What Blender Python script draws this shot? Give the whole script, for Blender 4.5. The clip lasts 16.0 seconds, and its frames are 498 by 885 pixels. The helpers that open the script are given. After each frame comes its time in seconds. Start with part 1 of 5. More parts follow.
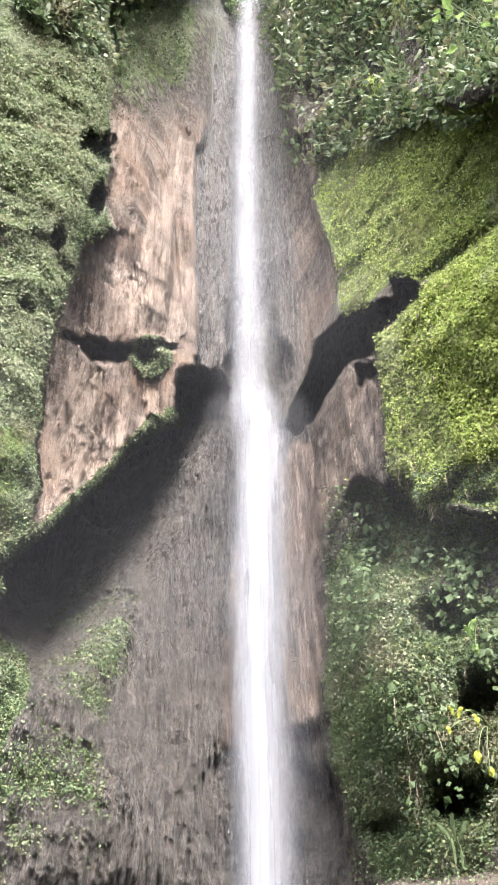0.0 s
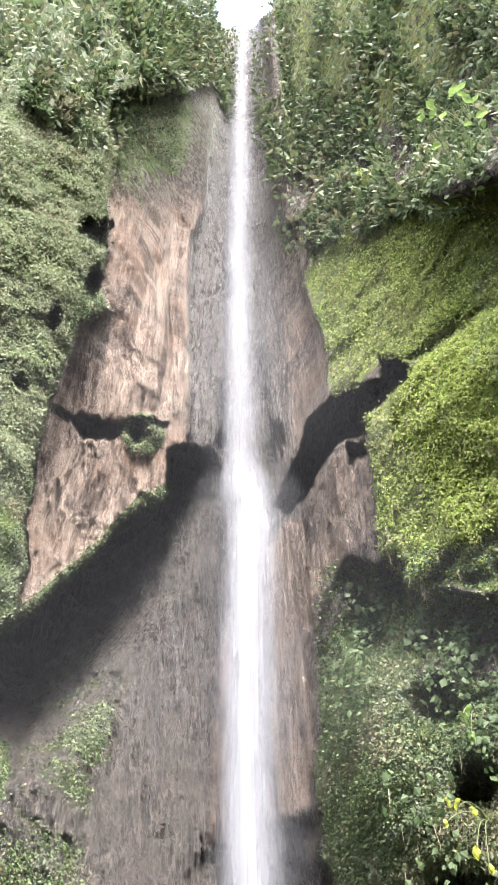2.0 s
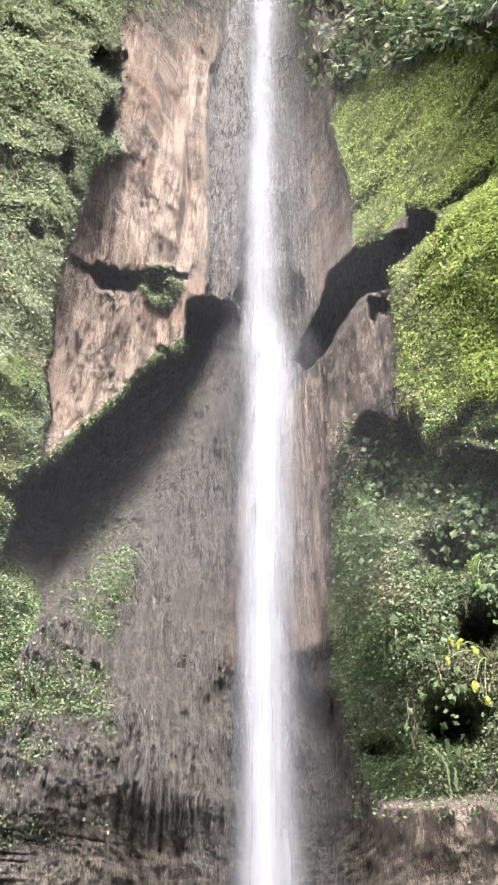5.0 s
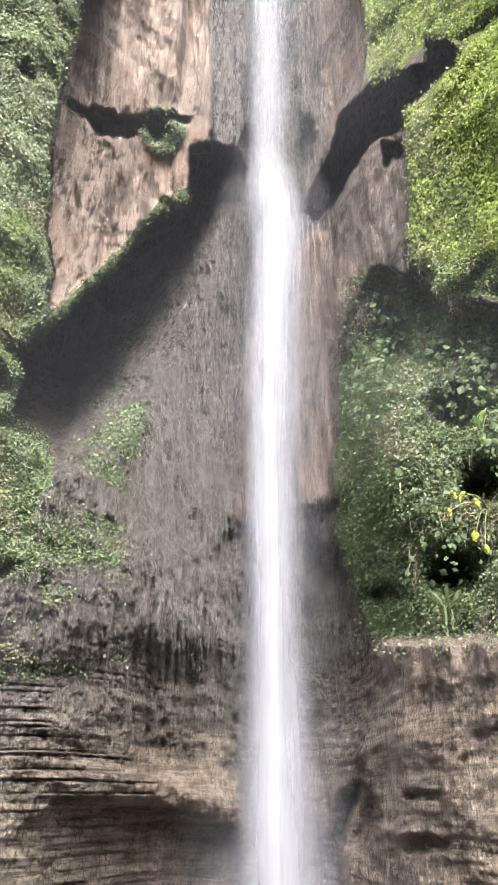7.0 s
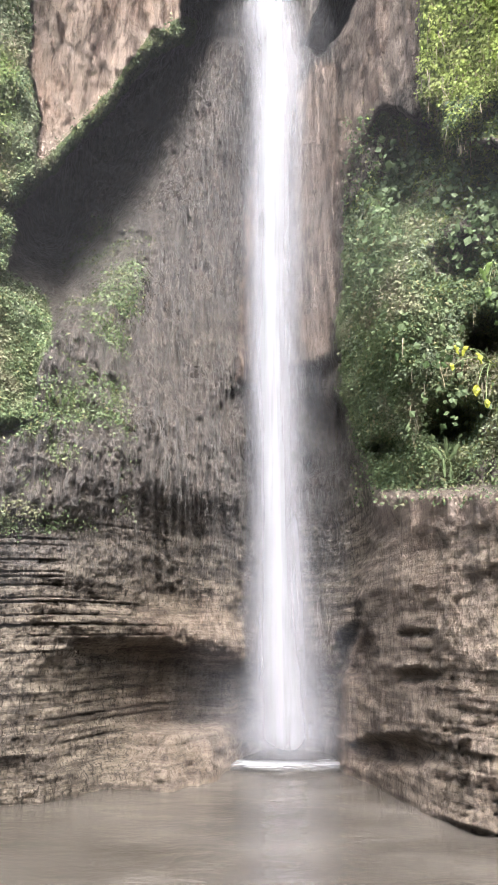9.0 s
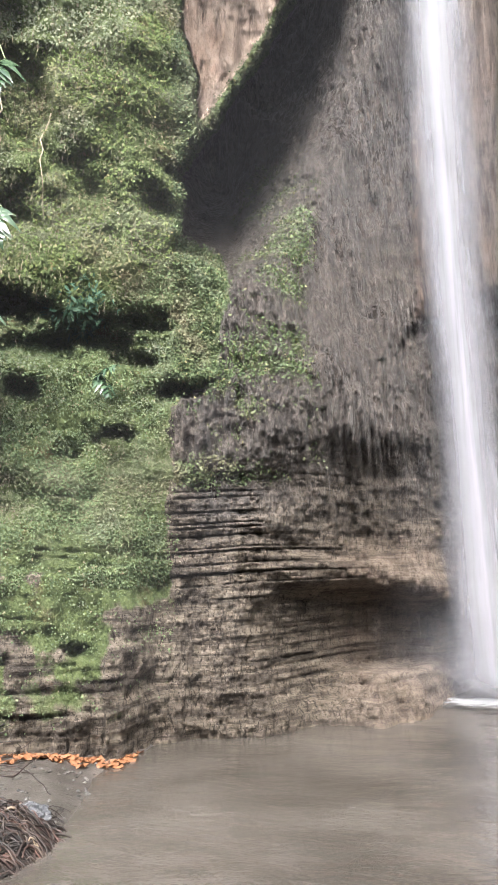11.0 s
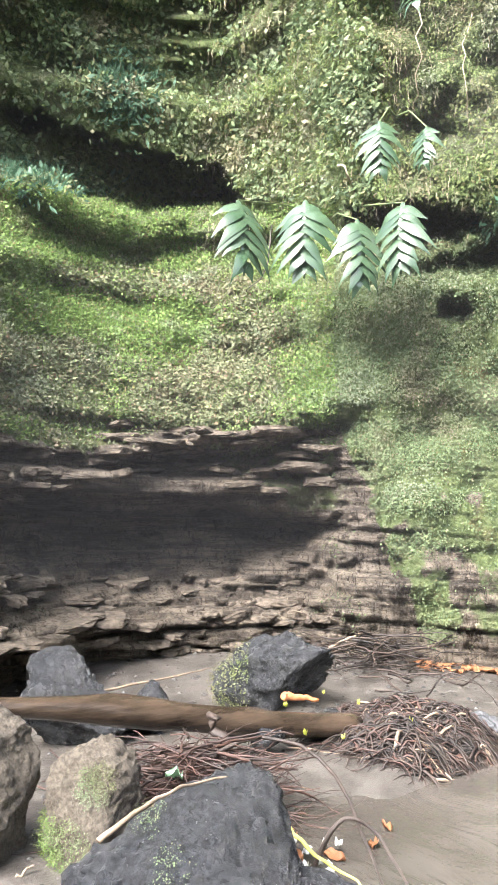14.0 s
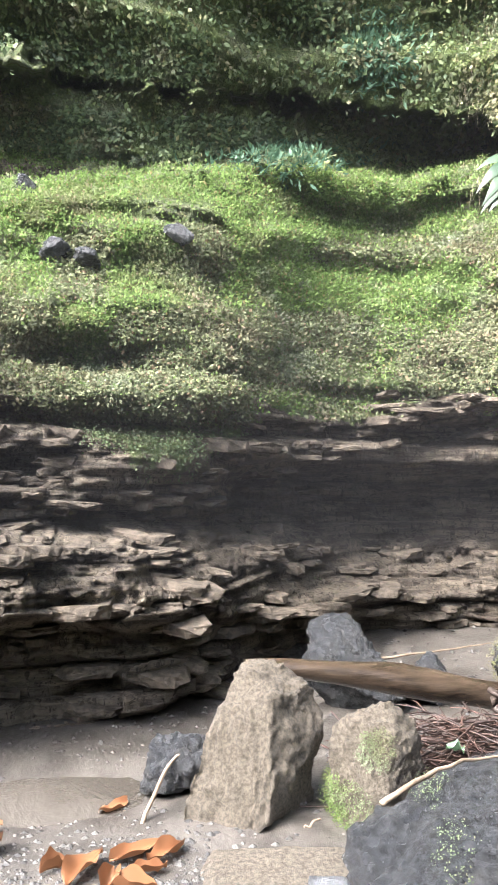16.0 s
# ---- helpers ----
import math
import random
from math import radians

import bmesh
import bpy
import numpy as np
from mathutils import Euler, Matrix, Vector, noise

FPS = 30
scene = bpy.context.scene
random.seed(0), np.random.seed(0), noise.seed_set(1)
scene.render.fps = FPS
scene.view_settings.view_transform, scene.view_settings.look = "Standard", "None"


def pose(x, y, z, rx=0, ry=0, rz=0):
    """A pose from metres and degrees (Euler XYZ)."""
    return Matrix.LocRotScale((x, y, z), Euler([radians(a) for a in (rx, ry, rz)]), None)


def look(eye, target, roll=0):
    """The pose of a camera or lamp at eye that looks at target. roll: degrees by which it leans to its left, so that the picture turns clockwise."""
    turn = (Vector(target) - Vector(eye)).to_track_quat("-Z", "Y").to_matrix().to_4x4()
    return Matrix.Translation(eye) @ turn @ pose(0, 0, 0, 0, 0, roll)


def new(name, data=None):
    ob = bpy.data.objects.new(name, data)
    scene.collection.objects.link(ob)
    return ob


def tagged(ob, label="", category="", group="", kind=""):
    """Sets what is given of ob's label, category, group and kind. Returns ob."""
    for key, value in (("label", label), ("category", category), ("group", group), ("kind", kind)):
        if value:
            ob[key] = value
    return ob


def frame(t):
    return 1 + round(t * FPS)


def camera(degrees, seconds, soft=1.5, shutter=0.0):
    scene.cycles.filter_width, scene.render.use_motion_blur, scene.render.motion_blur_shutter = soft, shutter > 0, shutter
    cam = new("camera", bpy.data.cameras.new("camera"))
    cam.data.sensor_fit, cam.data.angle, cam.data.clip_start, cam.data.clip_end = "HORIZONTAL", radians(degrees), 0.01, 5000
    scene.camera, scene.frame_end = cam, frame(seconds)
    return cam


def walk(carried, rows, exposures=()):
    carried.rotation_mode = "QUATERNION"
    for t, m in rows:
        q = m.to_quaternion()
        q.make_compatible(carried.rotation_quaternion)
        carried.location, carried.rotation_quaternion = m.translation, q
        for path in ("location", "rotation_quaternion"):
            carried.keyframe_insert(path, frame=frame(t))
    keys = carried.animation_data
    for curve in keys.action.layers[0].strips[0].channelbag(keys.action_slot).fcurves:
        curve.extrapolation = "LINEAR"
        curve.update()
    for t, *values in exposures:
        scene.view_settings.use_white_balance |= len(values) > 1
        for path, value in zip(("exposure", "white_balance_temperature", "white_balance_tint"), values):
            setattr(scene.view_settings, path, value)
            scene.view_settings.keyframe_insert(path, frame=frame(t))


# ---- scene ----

# ---------------------------------------------------------------- camera
EYE = 1.5
cam = camera(36.0, 16.0)
# seconds, yaw to the left, pitch up, roll
ROWS = [
    (0.0, 1.68, 41.56, -0.61), (0.5, 1.45, 43.05, -0.53), (1.0, 1.08, 44.81, -0.74), (1.5, 0.75, 46.49, -0.89),
    (2.0, 0.64, 47.4, -0.94), (2.5, 0.92, 47.14, -0.65), (3.0, 1.23, 45.85, -0.36), (3.5, 1.54, 43.96, 0.02),
    (4.0, 1.86, 41.68, 0.42), (6.5, 3.03, 28.48, 1.23), (7.0, 2.98, 25.9, 0.93), (7.5, 2.91, 23.29, 0.74),
    (8.0, 2.71, 20.57, 0.49), (8.2, 2.61, 19.46, 0.43), (10.3, 9.43, 11.54, -1.27), (10.5, 11.62, 11.5, -1.46),
    (11.0, 17.31, 11.38, -1.58), (11.5, 22.72, 11.0, -1.32), (12.0, 28.04, 10.44, -0.84), (12.5, 33.24, 9.65, -0.44),
    (13.0, 38.62, 8.42, 0.02), (13.5, 44.06, 6.94, 0.53), (14.0, 49.48, 5.67, 0.86), (14.5, 54.94, 4.91, 0.84),
    (15.0, 59.98, 4.28, 0.7), (15.5, 64.72, 3.73, 0.52), (16.0, 69.38, 3.3, 0.31),
]


def eye_pose(yaw, pitch, roll):
    a, p = radians(yaw), radians(pitch)
    ahead = Vector((-math.sin(a) * math.cos(p), math.cos(a) * math.cos(p), math.sin(p)))
    eye = Vector((0, 0, EYE))
    return look(eye, eye + ahead, roll)


STOPS = [(0.0, 3.0), (4.0, 3.0), (8.0, 2.93), (10.5, 2.8), (11.0, 2.7), (12.0, 2.7), (12.5, 3.0), (13.0, 3.2), (14.0, 3.3), (16.0, 3.4)]
walk(cam, [(t, eye_pose(y, p, r)) for t, y, p, r in ROWS], [(t, stops, 6330, 10) for t, stops in STOPS])

# ---------------------------------------------------------------- light
SUN_AZ, SUN_EL = 191.0, 50.0  # degrees to the left of the fall's direction, and above the level
world = bpy.data.worlds.new("sky")
scene.world = world
world.use_nodes = True
wn = world.node_tree.nodes
sky = wn.new("ShaderNodeTexSky")
sky.sky_type, sky.sun_disc = "NISHITA", False
sky.sun_elevation, sky.sun_rotation = radians(SUN_EL), radians(-SUN_AZ)
sky.dust_density, sky.air_density, sky.ozone_density = 4.0, 1.0, 0.6
pale = wn.new("ShaderNodeHueSaturation")
pale.inputs["Saturation"].default_value = 0.7
world.node_tree.links.new(sky.outputs[0], pale.inputs["Color"])
world.node_tree.links.new(pale.outputs[0], wn["Background"].inputs[0])
wn["Background"].inputs[1].default_value = 0.15
sun = new("sun", bpy.data.lights.new("sun", "SUN"))
sun.data.energy, sun.data.angle, sun.data.color = 1.5, radians(35), (1.0, 0.98, 0.965)
sd = Vector((-math.sin(radians(SUN_AZ)) * math.cos(radians(SUN_EL)), math.cos(radians(SUN_AZ)) * math.cos(radians(SUN_EL)), math.sin(radians(SUN_EL))))
sun.matrix_world = look(sd * 60, (0, 0, 0))

# ---------------------------------------------------------------- number helpers

def lattice(ix, iy, iz, seed):
    h = (ix * 374761393 + iy * 668265263 + iz * 2147483647 + seed * 974634721) & 0xFFFFFFFF
    h = ((h ^ (h >> 13)) * 1274126177) & 0xFFFFFFFF
    h = ((h ^ (h >> 16)) * 2246822519) & 0xFFFFFFFF
    return ((h ^ (h >> 15)) & 0xFFFF) / 65535.0


def noise3(x, y, z, seed=0):
    """Smooth value noise, -1 to 1."""
    fx, fy, fz = np.floor(x), np.floor(y), np.floor(z)
    ix, iy, iz = fx.astype(np.int64), fy.astype(np.int64), fz.astype(np.int64)
    x, y, z = x - fx, y - fy, z - fz
    x, y, z = (v * v * (3 - 2 * v) for v in (x, y, z))
    out, flat = 0, z.min() == z.max() and iz.min() == iz.max()
    if flat:
        z = z * 0
        x0, y0 = ix.min(), iy.min()
        wide, high = int(ix.max() - x0) + 2, int(iy.max() - y0) + 2
        if wide * high < 3 * x.size:
            gx, gy = np.meshgrid(np.arange(wide) + x0, np.arange(high) + y0, indexing="ij")
            table = lattice(gx, gy, gx * 0 + iz.flat[0], seed).ravel()
            k = (ix - x0) * high + (iy - y0)
            a = table[k] + y * (table[k + 1] - table[k])
            b = table[k + high] + y * (table[k + high + 1] - table[k + high])
            return (a + x * (b - a)) * 2 - 1
    for dx in (0, 1):
        for dy in (0, 1):
            for dz in (0,) if flat else (0, 1):
                w = (x if dx else 1 - x) * (y if dy else 1 - y) * (z if dz else 1 - z)
                out = out + w * lattice(ix + dx, iy + dy, iz + dz, seed)
    return out * 2 - 1


def fbm(x, y, z, octaves=4, seed=0, gain=0.5):
    total, amp, norm = 0, 1.0, 0.0
    for o in range(octaves):
        total = total + amp * noise3(x, y, z, seed + o * 17)
        norm += amp
        x, y, z, amp = x * 2.03 + 11.3, y * 2.03 + 5.7, z * 2.03 + 3.1, amp * gain
    return total / norm


def step(a, b, x):
    t = np.clip((x - a) / (b - a), 0, 1)
    return t * t * (3 - 2 * t)


def outline(az, el, points):
    """Signed distance in degrees to an outline of (azimuth, elevation); positive inside."""
    px, py = az * np.cos(np.radians(el)), el
    pts = [(a * math.cos(radians(e)), e) for a, e in points]
    best, inside = np.full(az.shape, 1e9), np.zeros(az.shape, bool)
    for (x0, y0), (x1, y1) in zip(pts, pts[1:] + pts[:1]):
        dx, dy = x1 - x0, y1 - y0
        t = np.clip(((px - x0) * dx + (py - y0) * dy) / (dx * dx + dy * dy + 1e-12), 0, 1)
        best = np.minimum(best, np.hypot(px - x0 - t * dx, py - y0 - t * dy))
        cross = (y0 > py) != (y1 > py)
        if dy:
            inside ^= cross & (px < x0 + (py - y0) * dx / dy)
    return np.where(inside, best, -best)


def within(az, el, points, soft):
    return step(-soft, soft, outline(az, el, points))


def spot(az, el, a, e, ra, re):
    return np.hypot((az - a) * np.cos(np.radians(el)) / ra, (el - e) / re)


# ---------------------------------------------------------------- the gorge's form
BASE_AZ = [-180, -120, -80, -50, -30, -20, -14, -9, -6.5, -4.5, -2, 0, 3, 6, 10, 13, 16, 20, 24, 30, 38, 46, 51, 56, 62, 66, 70, 75, 80, 87, 95, 120, 180]
BASE_R = [26, 18, 7.5, 6.4, 7.2, 8.2, 8.8, 9.4, 10.4, 12.0, 12.7, 12.8, 12.7, 12.5, 11.8, 10.6, 9.7, 9.1, 8.7, 8.3, 8.1, 8.0, 7.7, 7.5, 7.0, 6.4, 5.5, 4.8, 4.7, 4.6, 4.5, 9, 26]
PILLAR_EDGE = [(27.3, 69.7), (22.6, 63.2), (20.9, 60.2), (20.9, 57.8), (18.7, 56.1), (22.1, 54.7), (22.4, 51.7), (22.8, 48.7), (22.8, 44.9), (22.2, 41.2), (21.7, 38.6), (20.8, 36.5), (20.8, 33.2)]
PILLAR = PILLAR_EDGE[:-1] + [(21.0, 32.7), (19.2, 34.4), (17.3, 36.4), (15.1, 38.6), (13.6, 40.6), (12.0, 41.9), (9.2, 43.2), (9.3, 46.6), (7.5, 47.3), (7.4, 49.2), (8.5, 57.5), (9.0, 62.2), (7.1, 64.2), (7.3, 70.4), (18.1, 71.9)]
COLUMN = [(9.0, 62.2), (7.1, 64.2), (7.0, 69.0), (4.8, 64.3), (3.6, 61.6), (3.2, 56.8), (3.7, 53.6), (4.2, 49.4), (3.7, 45.6), (4.7, 46.8), (7.2, 47.1), (7.4, 49.2), (8.5, 57.5)]
LEFT_WALL = [(23.7, 31.2), (22.1, 29.6), (22.5, 27.1), (23.2, 25.4), (26, 24.0), (33, 21.5), (40, 20.5), (48, 21.5), (52, 25.5), (60, 26.5), (68, 27.5), (80, 28), (110, 28), (110, 90), (30, 90)] + PILLAR_EDGE + [(22.1, 31.5)]
SLAB = [(-18.4, 51.2), (-28.1, 53), (-60, 50), (-60, 28), (-30, 30.5), (-20.4, 34.3), (-16.8, 35.4), (-13.4, 35.8), (-12.4, 37.0), (-11.5, 38.6), (-12.0, 42.3), (-12.3, 46.0), (-12.4, 48.5), (-14.7, 49.1)]
SHOULDER = [(-9.6, 63.3), (-15.1, 65.3), (-20.1, 65.6), (-22.9, 64.2), (-29.2, 61.2), (-60, 58), (-60, 50), (-24, 51.6), (-18.6, 51.6), (-15.8, 52.3), (-12.0, 50.7), (-9.2, 50.2), (-8.8, 51.4), (-9.6, 53.5), (-8.8, 56.0), (-7.5, 58.6), (-8.8, 60.5)]
FLANK = [(-4.1, 62.5), (-8.5, 63.2), (-8.8, 60.5), (-7.5, 58.6), (-8.8, 56.0), (-9.6, 53.5), (-8.8, 51.4), (-6.4, 49.1), (-4.8, 46.3), (-2.8, 43.8), (-1.9, 43.0), (-2.0, 49.3), (-1.3, 55.2), (-3.0, 60.4)]
SLOT = [(-2.1, 42.6), (-3.8, 45.0), (-5.2, 46.7), (-6.2, 48.6), (-9.2, 50.2), (-12.3, 50.7), (-15.3, 50.7), (-15.7, 52.3), (-17.4, 52.0), (-18.3, 50.8), (-15.6, 49.8), (-12.8, 48.9), (-12.0, 48.0), (-12.0, 47.1), (-9.2, 47.0), (-7.8, 46.1), (-6.4, 44.9), (-5.1, 43.3), (-3.2, 42.1)]
BLOCK = [(-5.3, 42.9), (-6.7, 44.5), (-8.4, 46.0), (-11.7, 46.9), (-12.1, 44.4), (-11.6, 40.2), (-8.2, 38.0), (-6.3, 35.7), (-4.8, 33.4), (-4.6, 38.0)]
RIGHT_ROOT = [(-6.7, 11.4), (-6.0, 7.4), (-5.1, 4.4), (-5.1, 1.5), (-4.1, 0.0), (-3.6, -2.8), (-3.2, -6.0), (-4.5, -25), (-60, -25), (-60, 9), (-15, 11.3)]
CAVE = [(3.9, 43.3), (4.9, 41.6), (6.0, 37.8), (8.1, 33.3), (11.6, 27.8), (14.8, 24.0), (18.4, 22.4), (20.6, 24.6), (23.5, 25.0), (28, 31), (26, 50), (9, 50), (5, 46)]
LEDGE = [(23.4, 25.4), (22.5, 25.0), (20.5, 24.6), (18.9, 23.6), (19.0, 22.4), (20.3, 20.9), (19.4, 18.4), (21.3, 16.4), (24.5, 16.0)]
CLIFF_TOP = 78.0


def layers(z, along, seed, thin=0.07, thick=0.3, sharp=0.12):
    """Bedded rock: how far each bed stands back, 0 to 1, and how near its joint is."""
    rng = np.random.default_rng(seed)
    edges = np.concatenate([[-1.5], -1.5 + np.cumsum(rng.uniform(thin, thick, 120))])
    k = np.clip(np.searchsorted(edges, z.ravel()) - 1, 0, len(edges) - 2).reshape(z.shape)
    size = edges[k + 1] - edges[k]
    f = (z - edges[k]) / size
    back = 0.5 + 0.5 * noise3(along * 0.55 + k * 7.31, k * 3.7, along * 0, seed)
    back = 0.65 * back + 0.35 * (0.5 + 0.5 * noise3(along * 2.3 + k * 3.1, k * 1.9, along * 0, seed + 3))
    block = np.floor(along * (0.9 + 1.6 * lattice(k, k * 3, k * 0, seed + 5)) + 9.7 * lattice(k, k * 5, k * 0, seed + 6) + 0.25 * noise3(z * 6, along * 0.5, z * 0, seed + 7)).astype(np.int64)
    back = 0.55 * back + 0.45 * lattice(block, k, k * 0, seed + 9)
    joint = 1 - step(0, sharp, np.minimum(f, 1 - f) * size / 0.25)
    return back, joint


def gorge(az, el):
    """Level distance of the rock from the eye, and the masks moss, wet, tan, bedded, leafy."""
    base = np.interp(az, BASE_AZ, BASE_R)
    for d in (-1.2, 1.2, -2.4, 2.4):
        base = base + np.interp(az + d, BASE_AZ, BASE_R)
    base = base / 5
    tan_el = np.tan(np.radians(np.clip(el, -60, 80)))
    x0, y0, z0 = -base * np.sin(np.radians(az)), base * np.cos(np.radians(az)), EYE + base * tan_el
    wa = az + 0.55 * fbm(az * 0.5, el * 0.5, az * 0, 3, 5) / np.cos(np.radians(np.clip(el, 0, 80))) ** 0.5
    we = el + 0.5 * fbm(az * 0.5, el * 0.5, az * 0 + 9, 3, 6)
    calm = np.interp(az, [20, 30], [0.22, 1.0])
    wa, we = az + calm * (wa - az), el + calm * (we - el)
    jag = np.interp(az, [20, 30], [0.5, 1.0])
    wa = wa + jag * 0.5 * fbm(az * 1.7, el * 1.7, az * 0 + 3, 3, 7, 0.6)
    we = we + jag * 0.45 * fbm(az * 1.7, el * 1.7, az * 0 + 21, 3, 8, 0.6)
    along = np.radians(az) * base
    r = base.copy()

    # the hollow behind the pillar, and the deep wall below it
    hollow = outline(wa, we, CAVE)
    r += 1.9 * step(-0.5, 4.0, hollow) + 4.6 * step(1.0, 6.5, hollow) + 1.5 * step(-0.2, 1.2, hollow) * step(17.0, 19.5, wa)
    # low wall behind the fall bulges and falls back under its ledge
    r -= 0.9 * np.exp(-(((wa - 9) / 5) ** 2) - (((we - 14) / 7) ** 2))
    ledge = np.interp(wa, [0, 3.2, 8, 12, 15.5, 18], [-1, -0.9, 0.6, 1.0, 0.8, -1])
    r += 0.8 * step(20, 10, wa) * step(-5.5, 0.0, wa) * step(0.2, -1.4, we - ledge) * step(-9.5, -4.5, we)
    r -= 0.35 * step(18, 12, wa) * step(1.5, 4, wa) * np.exp(-(((we - ledge - 0.9) / 1.1) ** 2))
    r -= 1.4 * step(3, 6, wa) * step(13, 8, wa) * step(-4.6, -5.6, we)
    r -= 1.3 * step(36, 12, we) * step(1.0, 5, wa) * step(25, 9, wa)
    # step under the pale strip
    r += 0.32 * within(wa + 0.8 * fbm(az, el, az * 0, 3, 107), we, [(-4, 21.3), (3.6, 20.2), (6.5, 17), (4.5, 12), (-4.4, 13)], 0.7)
    # right: hollow under the slab, pockets, root of tan rock
    veg_right = within(wa, we, [(-10.1, 37.7), (-7.7, 38.7), (-5.3, 34.1), (-4.7, 30.0), (-4.5, 26.7), (-3.9, 23.8), (-4.2, 18.4), (-5.7, 14.6), (-6.7, 11.6), (-15, 11.3), (-60, 9), (-60, 30), (-19, 34), (-13, 36)], 0.45)
    r += 0.5 * within(wa, we, [(-1.5, 18.4), (-4.1, 17.5), (-6.4, 11.0), (-5.6, 7.1), (-4.5, 4.8), (-2.4, 6.0)], 1.3)
    r += 1.2 * veg_right * np.exp(-(((we - (40 + 0.35 * wa)) / 5.0) ** 2)) * step(-6, -11, wa)
    r -= 0.9 * veg_right * np.exp(-(((we - 24) / 7) ** 2) - (((wa + 8) / 4.0) ** 2))
    r -= 1.3 * within(wa, we, RIGHT_ROOT, 0.35)
    for a, e, ra, re, d in ((-4.6, 0.1, 1.2, 1.5, 1.0), (-8.9, 1.3, 1.3, 0.3, 0.2), (-9.0, -1.6, 1.9, 0.5, 0.35), (-7.2, -6.6, 2.6, 0.9, 0.7), (-12.8, 16.3, 1.9, 1.5, 1.3), (-13.8, 27.4, 1.6, 1.6, 0.8), (-9.5, 33.4, 1.2, 2.2, 0.8), (-15.5, 22.2, 1.6, 1.4, 0.9), (-7.3, 14.8, 1.4, 0.8, 0.8)):
        r += d * step(1.5, 0.4, spot(wa, we, a, e, ra, re) + 0.5 * fbm(az * 0.7, el * 0.7, az * 0, 3, 68))
    r += 1.9 * step(-6, -10, wa) * step(61, 66, we)
    # inner column, flank, pillar, side walls: stand proud of the gully
    lean = 1 - np.interp(np.abs(az), [0, 5, 20, 60], [0.04, 0.05, 0.16, 0.2]) * step(40, 80, el)
    shift = 1.6 * step(40, 60, az) * fbm(az * 0.22, el * 0.1, az * 0, 3, 64)
    for shape, target, soft in (
        (LEDGE, np.interp(az, [15, 19, 23], [9.9, 9.2, 8.7]), 0.35),
        (COLUMN, 12.1 + 0 * az, 0.3),
        (BLOCK, np.interp(az, [-12, -8, -5], [8.9, 9.8, 11.2]), 0.3),
        (FLANK, np.interp(az, [-10, -6, -3], [10.2, 11.4, 12.2]), 0.5),
        (PILLAR, np.interp(az, [7, 10, 15, 23], [11.9, 11.2, 10.6, 9.7]), 0.22),
        (LEFT_WALL, np.interp(az, [22, 26, 40, 52, 66, 75, 90], [8.9, 8.5, 8.5, 9.1, 9.0, 8.0, 7.4]) - 0.09 * step(60, 72, az) * np.clip(el - 28, 0, 14), 0.3),
        (SHOULDER, np.interp(az, [-60, -30, -15, -6], [6.6, 8.0, 9.4, 10.6]) + 0.05 * (el - 55), 0.45),
        (SLAB, np.interp(az, [-60, -30, -18, -11], [6.0, 7.4, 8.0, 8.5]) - 0.03 * (el - 42), 0.3),
    ):
        w = within(wa, we + (shift if shape is LEFT_WALL else 0), shape, soft)
        r = r * (1 - w) + target * w
    slot = within(wa, we, SLOT, 0.3)
    r = r + slot * 6.0
    # holes along the pillar's ledge, by the column, notches in the left wall
    for a, e, ra, re, d in ((17.4, 47.4, 1.9, 0.8, 1.6), (12.8, 47.6, 0.8, 0.8, 1.4), (6.7, 45.7, 1.5, 0.9, 1.6), (3.6, 47.4, 0.5, 1.0, 0.6), (-2.2, 47.2, 0.6, 1.5, 0.45), (23.0, 61.1, 1.1, 0.9, 1.8), (21.7, 57.6, 0.7, 1.2, 1.8), (-11.2, 46.0, 0.5, 1.0, 1.4), (-12.3, 36.6, 1.2, 1.5, 1.2), (25.0, 54.2, 0.5, 0.9, 0.8), (-10.4, 45.8, 0.5, 0.9, 1.0), (26.5, 49.2, 0.6, 0.5, 0.5)):
        r = r + d * step(1.25, 0.5, spot(wa, we, a, e, ra, re) + 0.55 * fbm(az * 0.9, el * 0.9, az * 0, 4, 103))
    seam = 48.2 + 0.9 * fbm(wa * 0.45, wa * 0, az * 0, 4, 102) - 0.05 * (wa - 16)
    r += 0.5 * step(0.45, 0.1, np.abs(we - seam)) * step(23.5, 21, wa) * step(9, 11, wa)

    # left side below the wall: hump, slots, grassy shelf, beds and their recess
    low = step(23.0, 24.5, wa) * step(23, 20.5, we - 0.0 * wa)
    r -= 0.55 * step(13, -5, we) * step(24, 27, wa) * step(46, 41, wa)
    r -= 0.35 * low * np.exp(-(((wa - 41) / 7) ** 2) - (((we - 16.2) / 3.2) ** 2))
    for a, e, ra, re, d in ((37.5, 21.2, 5.0, 1.5, 1.5), (29.5, 20.0, 5.5, 1.6, 1.1), (34.2, 15.3, 1.5, 0.9, 1.2), (22.0, 15.6, 3.0, 0.8, 0.9), (27.2, 12.2, 1.8, 0.55, 0.6), (33.0, 18.2, 3.5, 0.8, 0.7), (26.0, 17.6, 2.2, 0.7, 0.7), (31.0, 10.6, 1.0, 0.35, 0.4), (29.8, -3.3, 0.9, 0.35, 0.3)):
        r += 0.85 * d * step(1.25, 0.35, spot(wa, we, a, e, ra, re) + 0.9 * fbm(az * 0.55, el * 0.8, az * 0, 4, 108))
